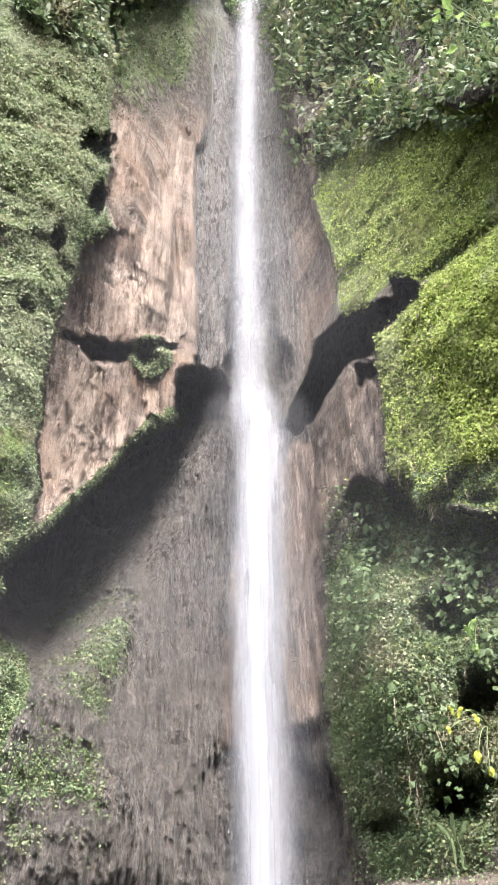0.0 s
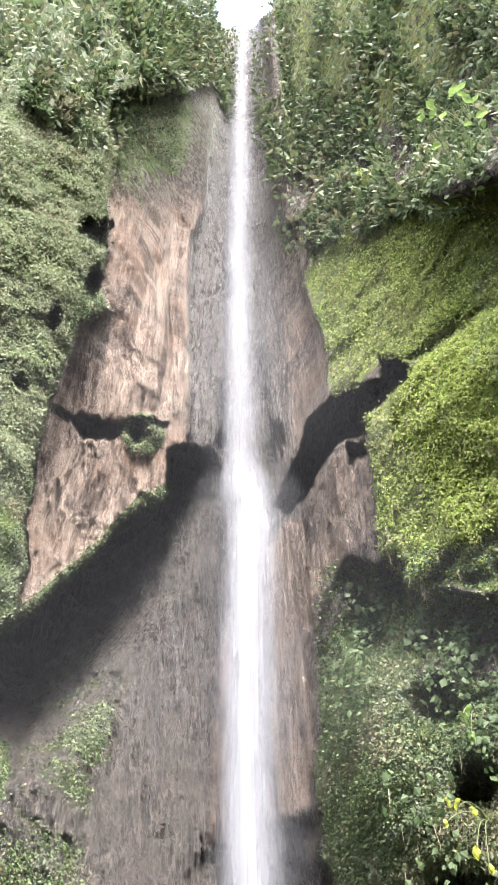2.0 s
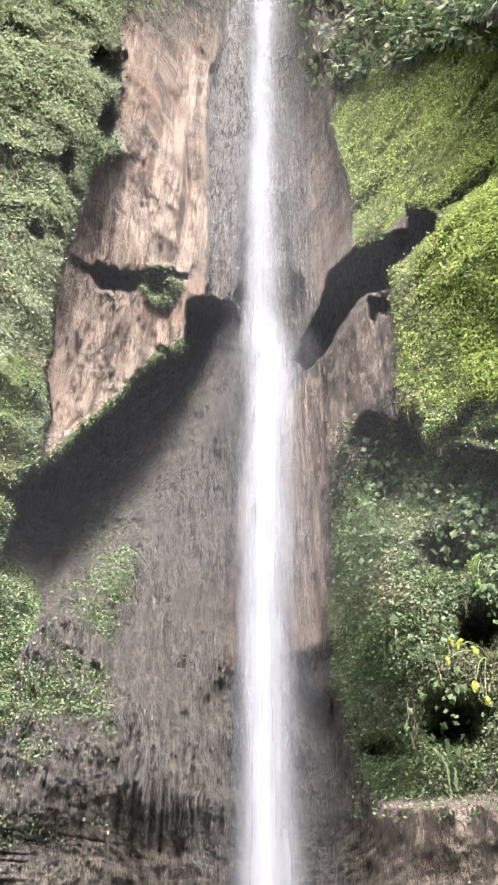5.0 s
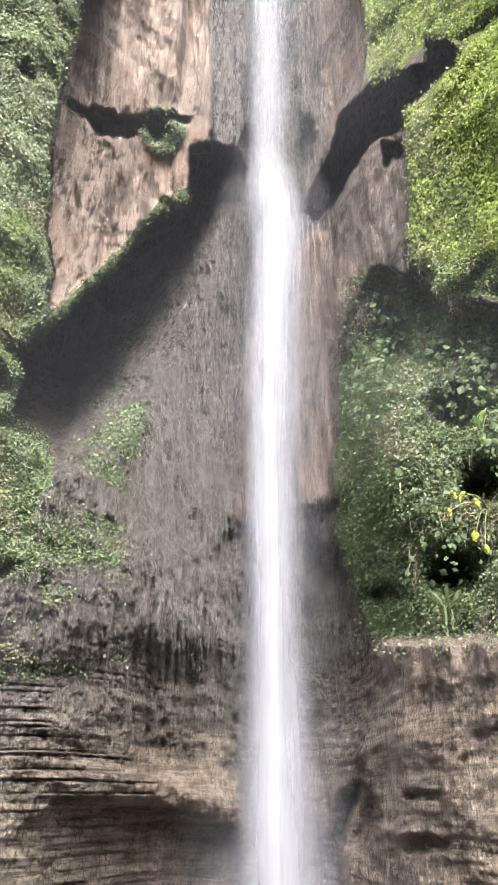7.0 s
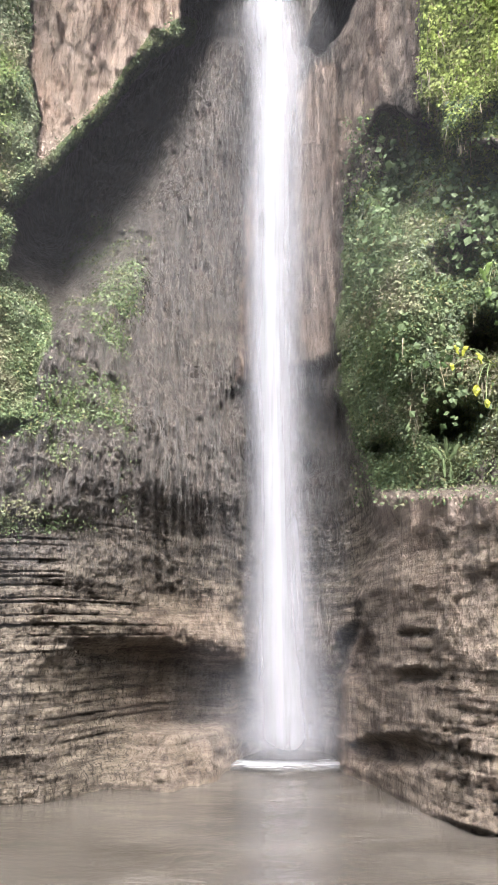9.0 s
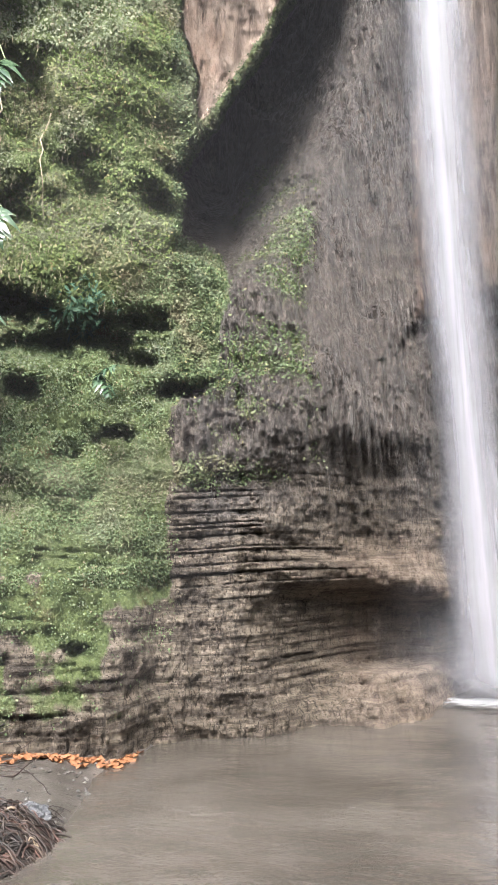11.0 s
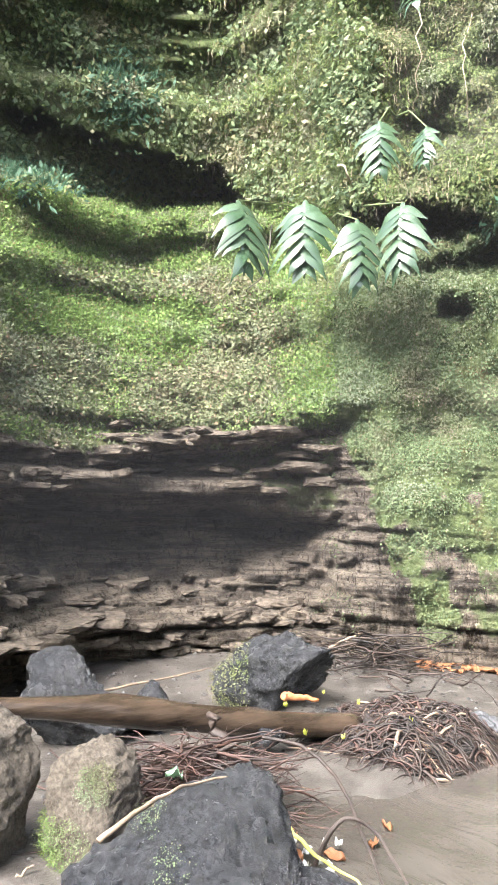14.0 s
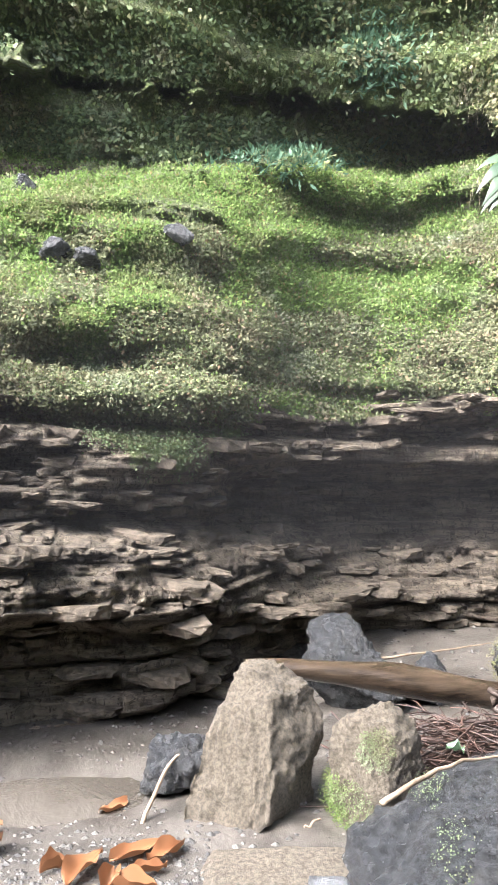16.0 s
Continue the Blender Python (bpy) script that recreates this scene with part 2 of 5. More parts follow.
    brink = np.interp(wa, [38, 43.5, 47, 51, 55, 58, 60, 66, 71, 79, 95], [9.5, 8.6, 7.2, 6.4, 6.0, 5.6, 4.6, 4.9, 7.0, 6.8, 6.5])
    shelf = step(41, 47, wa)
    top = np.interp(wa, [40, 52, 58, 68, 76, 88, 100], [20.5, 22.2, 21.6, 23.2, 22.2, 20.8, 20.5])
    rise = np.clip((we - brink) / (top - brink), 0, 1)
    r += shelf * (np.where(we > brink, 0.15 + 2.0 * rise ** 1.15, 0.0))
    r += 3.3 * shelf * step(0.0, 0.8, we - top) * step(36, 33, we) * (1 - within(wa, we, LEFT_WALL, 0.3))
    r -= np.interp(wa, [46, 56], [0.5, 0.2]) * step(38, 46, wa) * np.exp(-np.clip(we - brink, 0, 9) / 1.6) * step(-2.2, -0.2, we - brink)
    lid = outline(wa, we, [(73.4, -3.9), (71.3, 1.5), (65.6, 1.7), (59.7, 0.6), (53.6, 1.2), (47.2, 0.9), (41.5, -0.5), (46.1, -2.9), (51.0, -4.8), (55.2, -5.4), (62.2, -5.0), (67.2, -4.0)])
    r += 0.95 * step(-0.15, 1.6, lid) + 0.5 * step(40, 46, wa) * step(80, 74, wa) * step(3.0, -0.5, we) * step(-8.5, -4.0, we)
    foot = np.interp(wa, [46, 50, 56.4, 65.4, 70.4, 76.4, 82], [-10.6, -10.2, -10.3, -11.4, -13.6, -16.2, -17])
    r += 0.7 * step(44, 50, wa) * step(0.2, -0.9, we - foot)
    r += step(43, 54, wa) * (0.085 * np.clip(we + 12, 0, 18) - 0.5)
    r += 0.45 * step(40, 46, wa) * step(60, 54, wa) * np.exp(-(((we - brink + 1.7) / 0.9) ** 2))
    r += 0.8 * np.exp(-(((wa - 82) / 6) ** 2) - (((we - 9.3) / 1.6) ** 2))
    r += 0.5 * step(66, 72, wa) * np.exp(-(((we + 2.4) / 1.2) ** 2))
    r += 0.6 * step(46, 54, wa) * step(-9.0, -11.0, we)

    # bedded rock near the ground
    z = EYE + r * tan_el
    bed = step(10.5, 6.5, we - np.where(wa > 40, 0.55 * (brink - 6.5), 1.5))
    dip = 0.12 * noise3(along * 0.25, z * 0.1, az * 0, 31) + 0.025 * noise3(along * 1.1, z * 0.6, az * 0, 32)
    thin = np.where(az < 30, 1.7, 1.0)
    back, joint = layers((z + dip) * thin, along, 3)
    back2, joint2 = layers(z + dip * 0.8 + 0.4, along, 8, 0.03, 0.09, 0.2)
    back3, _ = layers(z + dip + 0.2, along * 0.6, 14, 0.3, 0.75, 0.1)
    strong = np.interp(az, [-30, -6, 0, 10, 23, 30, 42, 50, 95], [0.3, 0.26, 0.12, 0.13, 0.11, 0.12, 0.4, 0.6, 0.75])
    broken = 0.12 + 0.88 * step(-0.1, 0.4, noise3(along * 0.9, z * 1.6, az * 0, 87))
    r += bed * np.where(az < 40, broken, 1.0) * (strong * (back - 0.4) + 0.06 * joint + strong * 0.2 * (back2 - 0.5) + np.interp(az, [20, 40], [0.012, 0.03]) * joint2 + np.interp(az, [-8, -5, 0, 20, 40, 50, 66, 95], [0.45, 0.35, 0.2, 0.15, 0.1, 0.4, 0.7, 0.9]) * (back3 - 0.45))

    # masks
    patch = fbm(along * 0.9, z * 0.9, az * 0, 4, 41)
    fine = fbm(along * 3.5, z * 3.5, az * 0, 3, 42)
    inside_left = within(wa, we + shift, LEFT_WALL, 0.35)
    inside_left = np.maximum(inside_left, step(44, 50, wa) * step(-0.5, 0.5, we - 22.5))
    pillar = within(wa, we, PILLAR, 0.3)
    slab = np.maximum(within(wa, we, SLAB, 0.3), within(wa, we, SHOULDER, 0.4))
    moss = 0.95 * inside_left + slab + 0.75 * veg_right * step(-0.5, 0.3, patch + 0.3)
    green_low = within(wa, we, [(23.4, 14), (23.8, 7), (23.2, -3), (23.6, -6), (27, -8), (36, -8.4), (39, -3), (42.5, 7), (48, 8), (50, 20), (30, 22), (20, 24), (20, 17)], 0.7)
    moss += 0.85 * within(wa, we, LEDGE, 0.4) * step(-0.5, 0.2, patch + 0.6 * fine)
    moss += green_low * (0.25 + 0.75 * step(-0.35, 0.25, patch + 0.5 * fine + 0.05 * (we - 2)))
    moss += shelf * step(-0.3, 0.8, we - brink) * step(1.5, -0.5, we - top)
    moss += 0.4 * within(wa, we, [(20, 24), (16, 31), (11, 30), (13, 20), (11, 9), (24, 8), (24, 17)], 1.0) * step(-0.3, 0.3, patch + 0.4 * fine)
    moss += 0.5 * step(40, 44, wa) * bed * step(0.25, 0.6, patch + 0.3 * fine)
    moss += step(64, 69, we) * step(3.5, 6.5, np.abs(wa + 1) - 0.15 * (we - 64)) * np.interp(wa, [-6, 5, 22, 26], [0.9, 0.4, 0.4, 0.9])
    moss += 0.9 * within(wa, we, [(18.6, 22), (19, 25), (23.2, 27), (36, 23), (36, 19), (24, 15.5), (21.5, 16)], 0.4)
    lip = np.interp(wa, [9.2, 12.0, 15.1, 17.3, 21.0, 22.6], [43.2, 41.9, 38.6, 36.4, 32.7, 30.5])
    moss += 0.9 * step(1.3, 0.4, np.abs(we - lip - 0.2) + 0.5 * patch) * step(7, 9, wa) * step(24, 22.5, wa)
    moss += 0.9 * step(1.5, 0.9, spot(wa, we, 12.4, 47.6, 1.3, 1.3))
    moss += pillar * 0.75 * step(63, 68, we + 3 * patch) * step(10, 16, wa)
    moss = np.clip(moss, 0, 1) * (1 - 0.9 * slot) * (1 - 0.4 * step(64.5, 67.0, we) * step(-5, -9, wa))
    back_wall = step(24, 20, wa) * step(-5.2, -3.5, wa) * (1 - pillar)
    wet = np.clip(back_wall * step(2, 9, we) * (0.75 + 0.5 * patch) + 0.6 * within(wa, we, COLUMN, 0.3) + 0.5 * slot, 0, 1)
    strip = within(wa, we, [(-1.0, 39.8), (-3.1, 41.7), (-4.8, 41.2), (-4.9, 34.9), (-4.1, 30.9), (-4.2, 27.2), (-3.8, 24.2), (-3.4, 21.8), (-0.4, 21)], 0.4)
    strip = np.maximum(strip, within(wa, we, [(2.2, 36), (3.3, 33), (3.9, 24), (4.2, 19.7), (2.2, 19.7)], 0.35))
    pillar_tan = pillar * step(66.0, 62.5, we + 1.2 * patch)
    tan = np.clip(0.75 * within(wa, we, BLOCK, 0.4) * (0.6 + 0.6 * patch) + 0.6 * within(wa, we, FLANK, 0.4) * step(-0.3, 0.4, patch) + strip * (0.7 + 0.4 * patch) + pillar_tan * (0.55 + 0.45 * step(-0.5, 0.5, patch + 0.6 * noise3(along * 1.6, z * 0.12, az * 0, 44))) + 0.6 * within(wa, we, RIGHT_ROOT, 0.5) + 0.6 * back_wall * step(6, 1, we) * step(14, 8, wa), 0, 1)
    wet = np.clip(wet - strip, 0, 1)
    leafy = np.clip(moss * (0.55 + 0.45 * step(-0.2, 0.4, patch)), 0, 1)

    # relief: streaked rock, moss cushions, grain
    bare = 1 - moss
    att = np.clip(1.5 * np.cos(np.radians(np.clip(el, 0, 80))) ** 2, 0.14, 1)
    ridged = 1 - 2 * np.abs(fbm(along * 5.0 + 0.7 * noise3(along * 0.6, z * 0.4, az * 0, 61), z * 0.3, az * 0, 4, 62, 0.6))
    scales = 1 - 2 * np.abs(fbm(along * 9 + 0.9 * noise3(along * 1.5, z * 0.6, az * 0, 66), z * 0.9, az * 0, 4, 67, 0.65))
    chips0 = 1 - 2 * np.abs(fbm(along * 4.5, z * 3.2, az * 0, 4, 105, 0.6))
    streak = fbm(along * 3.2 + 0.5 * noise3(along, z * 0.3, az * 0, 52), z * 0.4, az * 0, 5, 53, 0.66)
    r += np.interp(we, [10, 18, 30], [0.26, 0.4, 0.42]) * att * moss * fbm(along * 1.3, z * 1.3, az * 0, 6, 51, 0.62)
    r += att * bare * (1 - bed) * (0.26 * streak - 0.14 * ridged - 0.07 * scales + (0.14 - 0.06 * pillar) * fbm(along * 1.1, z * 0.6, az * 0, 6, 54, 0.66))
    rib = np.abs(noise3(along * 1.15 + 0.35 * noise3(along * 0.7, z * 0.25, az * 0, 83), z * 0.05, az * 0, 84))
    r += pillar * bare * (0.4 - 0.7 * rib + 0.04 * noise3(along * 0.9, z * 2.6, az * 0, 86))
    pocket = step(0.12, 0.42, fbm(along * 0.75 + 4, z * 0.8, az * 0, 4, 63, 0.55))
    r += att * moss * pocket * np.interp(we, [15, 24, 36, 46], [0.2, 0.55, 0.6, 0.3])
    r += bare * bed * step(44, 36, az) * (0.2 * streak - 0.07 * ridged - 0.06 * chips0 + 0.16 * fbm(along * 1.7, z * 2.4, az * 0, 5, 104, 0.6))
    r += bare * bed * (np.interp(az, [24, 44, 55, 70], [0.035, 0.12, 0.2, 0.3]) * fbm(along * 2.6, z * 5.5, az * 0, 5, 55, 0.66) + 0.12 * fbm(along * 0.8, z * 1.1, az * 0, 3, 56))
    r += shelf * step(0, 2, we - brink) * step(1, -1, we - top) * (0.34 * fbm(along * 1.7, z * 2.6, az * 0, 4, 57, 0.6) + 0.3 * fbm(along * 0.6, z * 0.6, az * 0, 2, 58))
    rough = within(wa, we, [(24, 20.5), (4.5, 20.3), (3, 8), (24, 7)], 1.0) + within(wa, we, [(-0.5, 20.5), (-5, 20.5), (-5, 4), (-0.5, 4)], 0.8)
    lowroot = within(wa, we, [(-5.5, 9), (-40, 8), (-40, -14), (-4, -14)], 1.5) + 0.8 * within(wa, we, [(24, -1), (14, -2), (12, -12), (24, -12)], 1.0)
    rough = rough + 0.35 * lowroot
    r += np.clip(rough, 0, 1.3) * bare * 0.16 * fbm(along * 2.2, z * 2.2, az * 0, 5, 75, 0.62)
    chips = 1 - 2 * np.abs(fbm(along * 11 + 0.6 * noise3(along * 3, z * 2, az * 0, 93), z * 4.2, az * 0, 4, 94, 0.6))
    fibre = 1 - 2 * np.abs(fbm(along * 5.5 + 0.8 * noise3(along * 0.9, z * 0.35, az * 0, 95), z * 0.55, az * 0, 4, 96, 0.6))
    flute = np.abs(noise3(along * 2.6 + 0.25 * noise3(along, z * 0.3, az * 0, 99), z * 0.04, az * 0, 100))
    r -= att * bare * (0.035 * chips + 0.15 * fibre * (1 - bed))
    r += pillar * bare * (0.22 * (0.45 - flute))
    r = r * lean
    return r, np.stack([moss, wet, tan, np.clip(bed, 0, 1)], -1), leafy


def place(az, el, r):
    a = np.radians(az)
    return np.stack([-r * np.sin(a), r * np.cos(a), EYE + r * np.tan(np.radians(el))], -1)


# ---------------------------------------------------------------- materials
def material(name, rough=0.8):
    m = bpy.data.materials.new(name)
    m.use_nodes = True
    bsdf = m.node_tree.nodes["Principled BSDF"]
    bsdf.inputs["Roughness"].default_value = rough
    return m, m.node_tree, bsdf


def nd(tree, kind, **values):
    n = tree.nodes.new("ShaderNode" + kind)
    for key, v in values.items():
        if key == "op":
            n.operation = v
        elif key == "blend":
            n.blend_type = v
        else:
            n.inputs[key.replace("_", " ")].default_value = v
    return n


def mix(tree, fac, a, b, blend="MIX"):
    n = tree.nodes.new("ShaderNodeMix")
    n.data_type, n.blend_type = "RGBA", blend
    for slot, v in ((0, fac), (6, a), (7, b)):
        if isinstance(v, (int, float)):
            n.inputs[slot].default_value = v
        elif isinstance(v, tuple):
            n.inputs[slot].default_value = (*v, 1) if len(v) == 3 else v
        else:
            tree.links.new(v, n.inputs[slot])
    return n.outputs[2]


def ramp(tree, value, a, b, lo=0.0, hi=1.0):
    n = tree.nodes.new("ShaderNodeMapRange")
    n.interpolation_type = "SMOOTHSTEP"
    for slot, v in ((1, a), (2, b), (3, lo), (4, hi)):
        n.inputs[slot].default_value = v
    tree.links.new(value, n.inputs[0])
    return n.outputs[0]


def coords(tree, scale=(1, 1, 1), kind="Object"):
    c = tree.nodes.new("ShaderNodeTexCoord")
    m = tree.nodes.new("ShaderNodeMapping")
    m.inputs["Scale"].default_value = scale
    tree.links.new(c.outputs[kind], m.inputs[0])
    return m.outputs[0]


def grain(tree, vec, scale, detail=6, rough=0.6, dist=0.0):
    n = nd(tree, "TexNoise", Scale=scale, Detail=detail, Roughness=rough, Distortion=dist)
    tree.links.new(vec, n.inputs["Vector"])
    return n.outputs[0]


def bump(tree, bsdf, height, strength, distance=0.03):
    b = nd(tree, "Bump", Strength=strength, Distance=distance)
    tree.links.new(height, b.inputs["Height"])
    tree.links.new(b.outputs[0], bsdf.inputs["Normal"])


def math_node(tree, op, a, b):
    n = tree.nodes.new("ShaderNodeMath")
    n.operation = op
    for slot, v in ((0, a), (1, b)):
        if isinstance(v, (int, float)):
            n.inputs[slot].default_value = v
        else:
            tree.links.new(v, n.inputs[slot])
    return n.outputs[0]


def cliff_material():
    m, t, p = material("cliff_rock", 0.85)
    at = t.nodes.new("ShaderNodeVertexColor")
    at.layer_name = "cover"
    sep = t.nodes.new("ShaderNodeSeparateColor")
    t.links.new(at.outputs[0], sep.inputs[0])
    moss, wet, tan, bedded = sep.outputs[0], sep.outputs[1], sep.outputs[2], at.outputs[1]
    c = coords(t)
    n1, n2, n3 = grain(t, c, 0.8, 5), grain(t, c, 5, 10, 0.75), grain(t, c, 24, 8, 0.8)
    streaks = grain(t, coords(t, (6, 6, 0.9)), 1.0, 9, 0.75, 0.7)
    beds = grain(t, coords(t, (0.8, 0.8, 9)), 1.2, 9, 0.75, 0.4)
    fine = grain(t, coords(t, (17, 17, 5.5)), 1.0, 5, 0.75, 1.2)
    broad = grain(t, coords(t, (1.7, 1.7, 0.16)), 1.0, 6, 0.6, 0.3)
    cross = grain(t, coords(t, (0.35, 0.35, 2.3)), 1.0, 7, 0.65, 0.5)
    lumps = grain(t, c, 11, 6, 0.7, 0.3)
    rock = mix(t, ramp(t, n2, 0.36, 0.64), (0.035, 0.03, 0.027), (0.24, 0.2, 0.17))
    bedcol = mix(t, ramp(t, beds, 0.4, 0.6), (0.085, 0.069, 0.053), (0.33, 0.275, 0.212))
    bedcol = mix(t, ramp(t, streaks, 0.3, 0.58, 0.6, 0), bedcol, (0.075, 0.06, 0.05))
    bedcol = mix(t, ramp(t, lumps, 0.54, 0.68, 0, 0.25), bedcol, (0.36, 0.31, 0.27))
    rock = mix(t, bedded, rock, bedcol)
    tancol = mix(t, ramp(t, broad, 0.4, 0.56), (0.16, 0.112, 0.088), (0.54, 0.42, 0.345))
    tancol = mix(t, ramp(t, cross, 0.46, 0.62, 0, 0.6), tancol, (0.52, 0.42, 0.36))
    tancol = mix(t, ramp(t, cross, 0.3, 0.46, 0.3, 0), tancol, (0.13, 0.095, 0.08))
    tancol = mix(t, ramp(t, streaks, 0.36, 0.5, 0.6, 0), tancol, (0.12, 0.085, 0.07))
    tancol = mix(t, ramp(t, n1, 0.45, 0.7), tancol, mix(t, 0.5, tancol, (0.48, 0.31, 0.22)))
    rock = mix(t, math_node(t, "MULTIPLY", tan, math_node(t, "SUBTRACT", 1.0, math_node(t, "MULTIPLY", bedded, 0.55))), rock, tancol)
    rock = mix(t, ramp(t, n3, 0.4, 0.75, 0, 0.5), rock, mix(t, 0.5, rock, (0.3, 0.27, 0.25)))
    wet_glintcol = mix(t, ramp(t, broad, 0.38, 0.6), (0.018, 0.0138, 0.0108), (0.085, 0.065, 0.052))
    slick = grain(t, coords(t, (10, 10, 1.7)), 1.0, 4, 0.6, 0.9)
    scaly = grain(t, coords(t, (3.2, 3.2, 1.2)), 1.0, 7, 0.72, 0.8)
    wet_glintcol = mix(t, ramp(t, slick, 0.47, 0.53, 0, 0.8), wet_glintcol, (0.165, 0.137, 0.12))
    wet_glintcol = mix(t, ramp(t, scaly, 0.44, 0.51, 0.92, 0), wet_glintcol, (0.012, 0.0092, 0.0075))
    wet_glintcol = mix(t, ramp(t, lumps, 0.48, 0.6, 0, 0.7), wet_glintcol, (0.15, 0.122, 0.102))
    # Pale flecks: the wet rock's glints painted into its colour.
    wet_glintcol = mix(t, ramp(t, fine, 0.54, 0.57, 0, 0.7), wet_glintcol, (0.21, 0.178, 0.16))
    wet_glintcol = mix(t, ramp(t, streaks, 0.42, 0.5, 0.85, 0), wet_glintcol, (0.014, 0.0108, 0.009))
    rock = mix(t, math_node(t, "MULTIPLY", wet, 0.92), rock, wet_glintcol)
    # Dark hollows painted into the colour where the bump's fine and lumps dip.
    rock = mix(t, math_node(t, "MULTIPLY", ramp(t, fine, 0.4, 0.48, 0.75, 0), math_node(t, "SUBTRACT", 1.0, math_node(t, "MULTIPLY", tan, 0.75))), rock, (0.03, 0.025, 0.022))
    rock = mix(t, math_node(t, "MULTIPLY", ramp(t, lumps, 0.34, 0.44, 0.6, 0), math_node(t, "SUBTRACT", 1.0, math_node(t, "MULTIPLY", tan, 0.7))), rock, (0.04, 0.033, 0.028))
    green = mix(t, ramp(t, n2, 0.3, 0.7), (0.055, 0.08, 0.03), (0.2, 0.25, 0.1))
    green = mix(t, ramp(t, n1, 0.45, 0.65), green, mix(t, ramp(t, n3, 0.3, 0.7), (0.12, 0.13, 0.07), (0.33, 0.35, 0.22)))
    green = mix(t, ramp(t, grain(t, c, 1.9, 5, 0.65), 0.56, 0.72, 0, 0.75), green, (0.16, 0.115, 0.06))
    side = t.nodes.new("ShaderNodeSeparateXYZ")
    t.links.new(c, side.inputs[0])
    green = mix(t, ramp(t, side.outputs[0], 1.2, 2.6, 0, 0.75), green, mix(t, ramp(t, n2, 0.3, 0.7), (0.09, 0.115, 0.02), (0.31, 0.35, 0.08)))
    edge = ramp(t, math_node(t, "ADD", moss, math_node(t, "MULTIPLY", math_node(t, "SUBTRACT", n2, 0.5), 0.9)), 0.35, 0.6)
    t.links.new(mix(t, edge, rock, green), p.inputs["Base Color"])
    gloss = mix(t, math_node(t, "MULTIPLY", wet, ramp(t, slick, 0.44, 0.54)), (0.8, 0.8, 0.8), (0.16, 0.16, 0.16))
    gloss = mix(t, edge, gloss, (0.8, 0.8, 0.8))
    t.links.new(gloss, p.inputs["Roughness"])
    t.links.new(math_node(t, "ADD", math_node(t, "MULTIPLY", wet, 0.65), 0.12), p.inputs["Specular IOR Level"])
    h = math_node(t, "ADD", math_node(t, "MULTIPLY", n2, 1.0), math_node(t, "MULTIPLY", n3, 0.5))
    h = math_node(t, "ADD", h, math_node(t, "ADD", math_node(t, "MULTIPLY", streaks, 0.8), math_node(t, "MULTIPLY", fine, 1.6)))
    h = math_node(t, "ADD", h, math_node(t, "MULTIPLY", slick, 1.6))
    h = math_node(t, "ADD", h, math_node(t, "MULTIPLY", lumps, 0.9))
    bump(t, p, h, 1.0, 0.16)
    return m


def plain_material(name, dark, light, scale=8.0, rough=0.7, relief=0.4, spec=0.5, island=0.0, stretch=(1, 1, 1), fixed=False, patchy=False):
    m, t, p = material(name, rough)
    c = t.nodes.new("ShaderNodeNewGeometry").outputs["Position"] if fixed else coords(t, stretch)
    n1, n2 = grain(t, c, scale, 7, 0.65), grain(t, c, scale * 5, 5, 0.7)
    col = mix(t, ramp(t, n1, 0.32, 0.68), dark, light)
    col = mix(t, ramp(t, n2, 0.4, 0.75, 0, 0.35), col, light)
    if island:
        g = t.nodes.new("ShaderNodeNewGeometry")
        f = ramp(t, g.outputs["Random Per Island"], 0, 1, 1 - island, 1 + island)
        v = t.nodes.new("ShaderNodeVectorMath")
        v.operation = "SCALE"
        t.links.new(col, v.inputs[0])
        t.links.new(f, v.inputs["Scale"])
        col = v.outputs[0]
    t.links.new(col, p.inputs["Base Color"])
    p.inputs["Specular IOR Level"].default_value = spec
    if patchy:
        t.links.new(ramp(t, grain(t, c, 3.5, 5, 0.7), 0.42, 0.6, rough, 0.4), p.inputs["Roughness"])
    bump(t, p, math_node(t, "ADD", n1, math_node(t, "MULTIPLY", n2, 0.6)), relief, 0.03)
    return m


def leaf_material(name, a, b, c=None, rough=0.6, through_light=0.25):
    m, t, p = material(name, rough)
    g = t.nodes.new("ShaderNodeNewGeometry")
    rnd = g.outputs["Random Per Island"]
    col = mix(t, ramp(t, rnd, 0, 0.8), a, b)
    if c:
        col = mix(t, ramp(t, rnd, 0.86, 0.96), col, c)
    col = mix(t, ramp(t, grain(t, coords(t), 14, 4), 0.35, 0.7, 0, 0.4), col, mix(t, 0.5, col, a))
    if c:
        col = mix(t, ramp(t, grain(t, coords(t), 0.9, 5, 0.65), 0.5, 0.68, 0, 0.7), col, mix(t, rnd, (0.13, 0.1, 0.06), (0.25, 0.22, 0.16)))
        col = mix(t, ramp(t, grain(t, coords(t, (1.3, 1.3, 1.3)), 1.1, 5, 0.65), 0.52, 0.7, 0, 0.6), col, mix(t, rnd, (0.12, 0.14, 0.09), (0.3, 0.33, 0.24)))
    t.links.new(col, p.inputs["Base Color"])
    p.inputs["Specular IOR Level"].default_value = 0.5 if rough < 0.3 else 0.2 if rough < 0.7 else 0.06
    tr = t.nodes.new("ShaderNodeBsdfTranslucent")
    t.links.new(col, tr.inputs[0])
    ms = t.nodes.new("ShaderNodeMixShader")
    ms.inputs[0].default_value = through_light
    t.links.new(p.outputs[0], ms.inputs[1])
    t.links.new(tr.outputs[0], ms.inputs[2])
    t.links.new(ms.outputs[0], t.nodes["Material Output"].inputs[0])
    return m


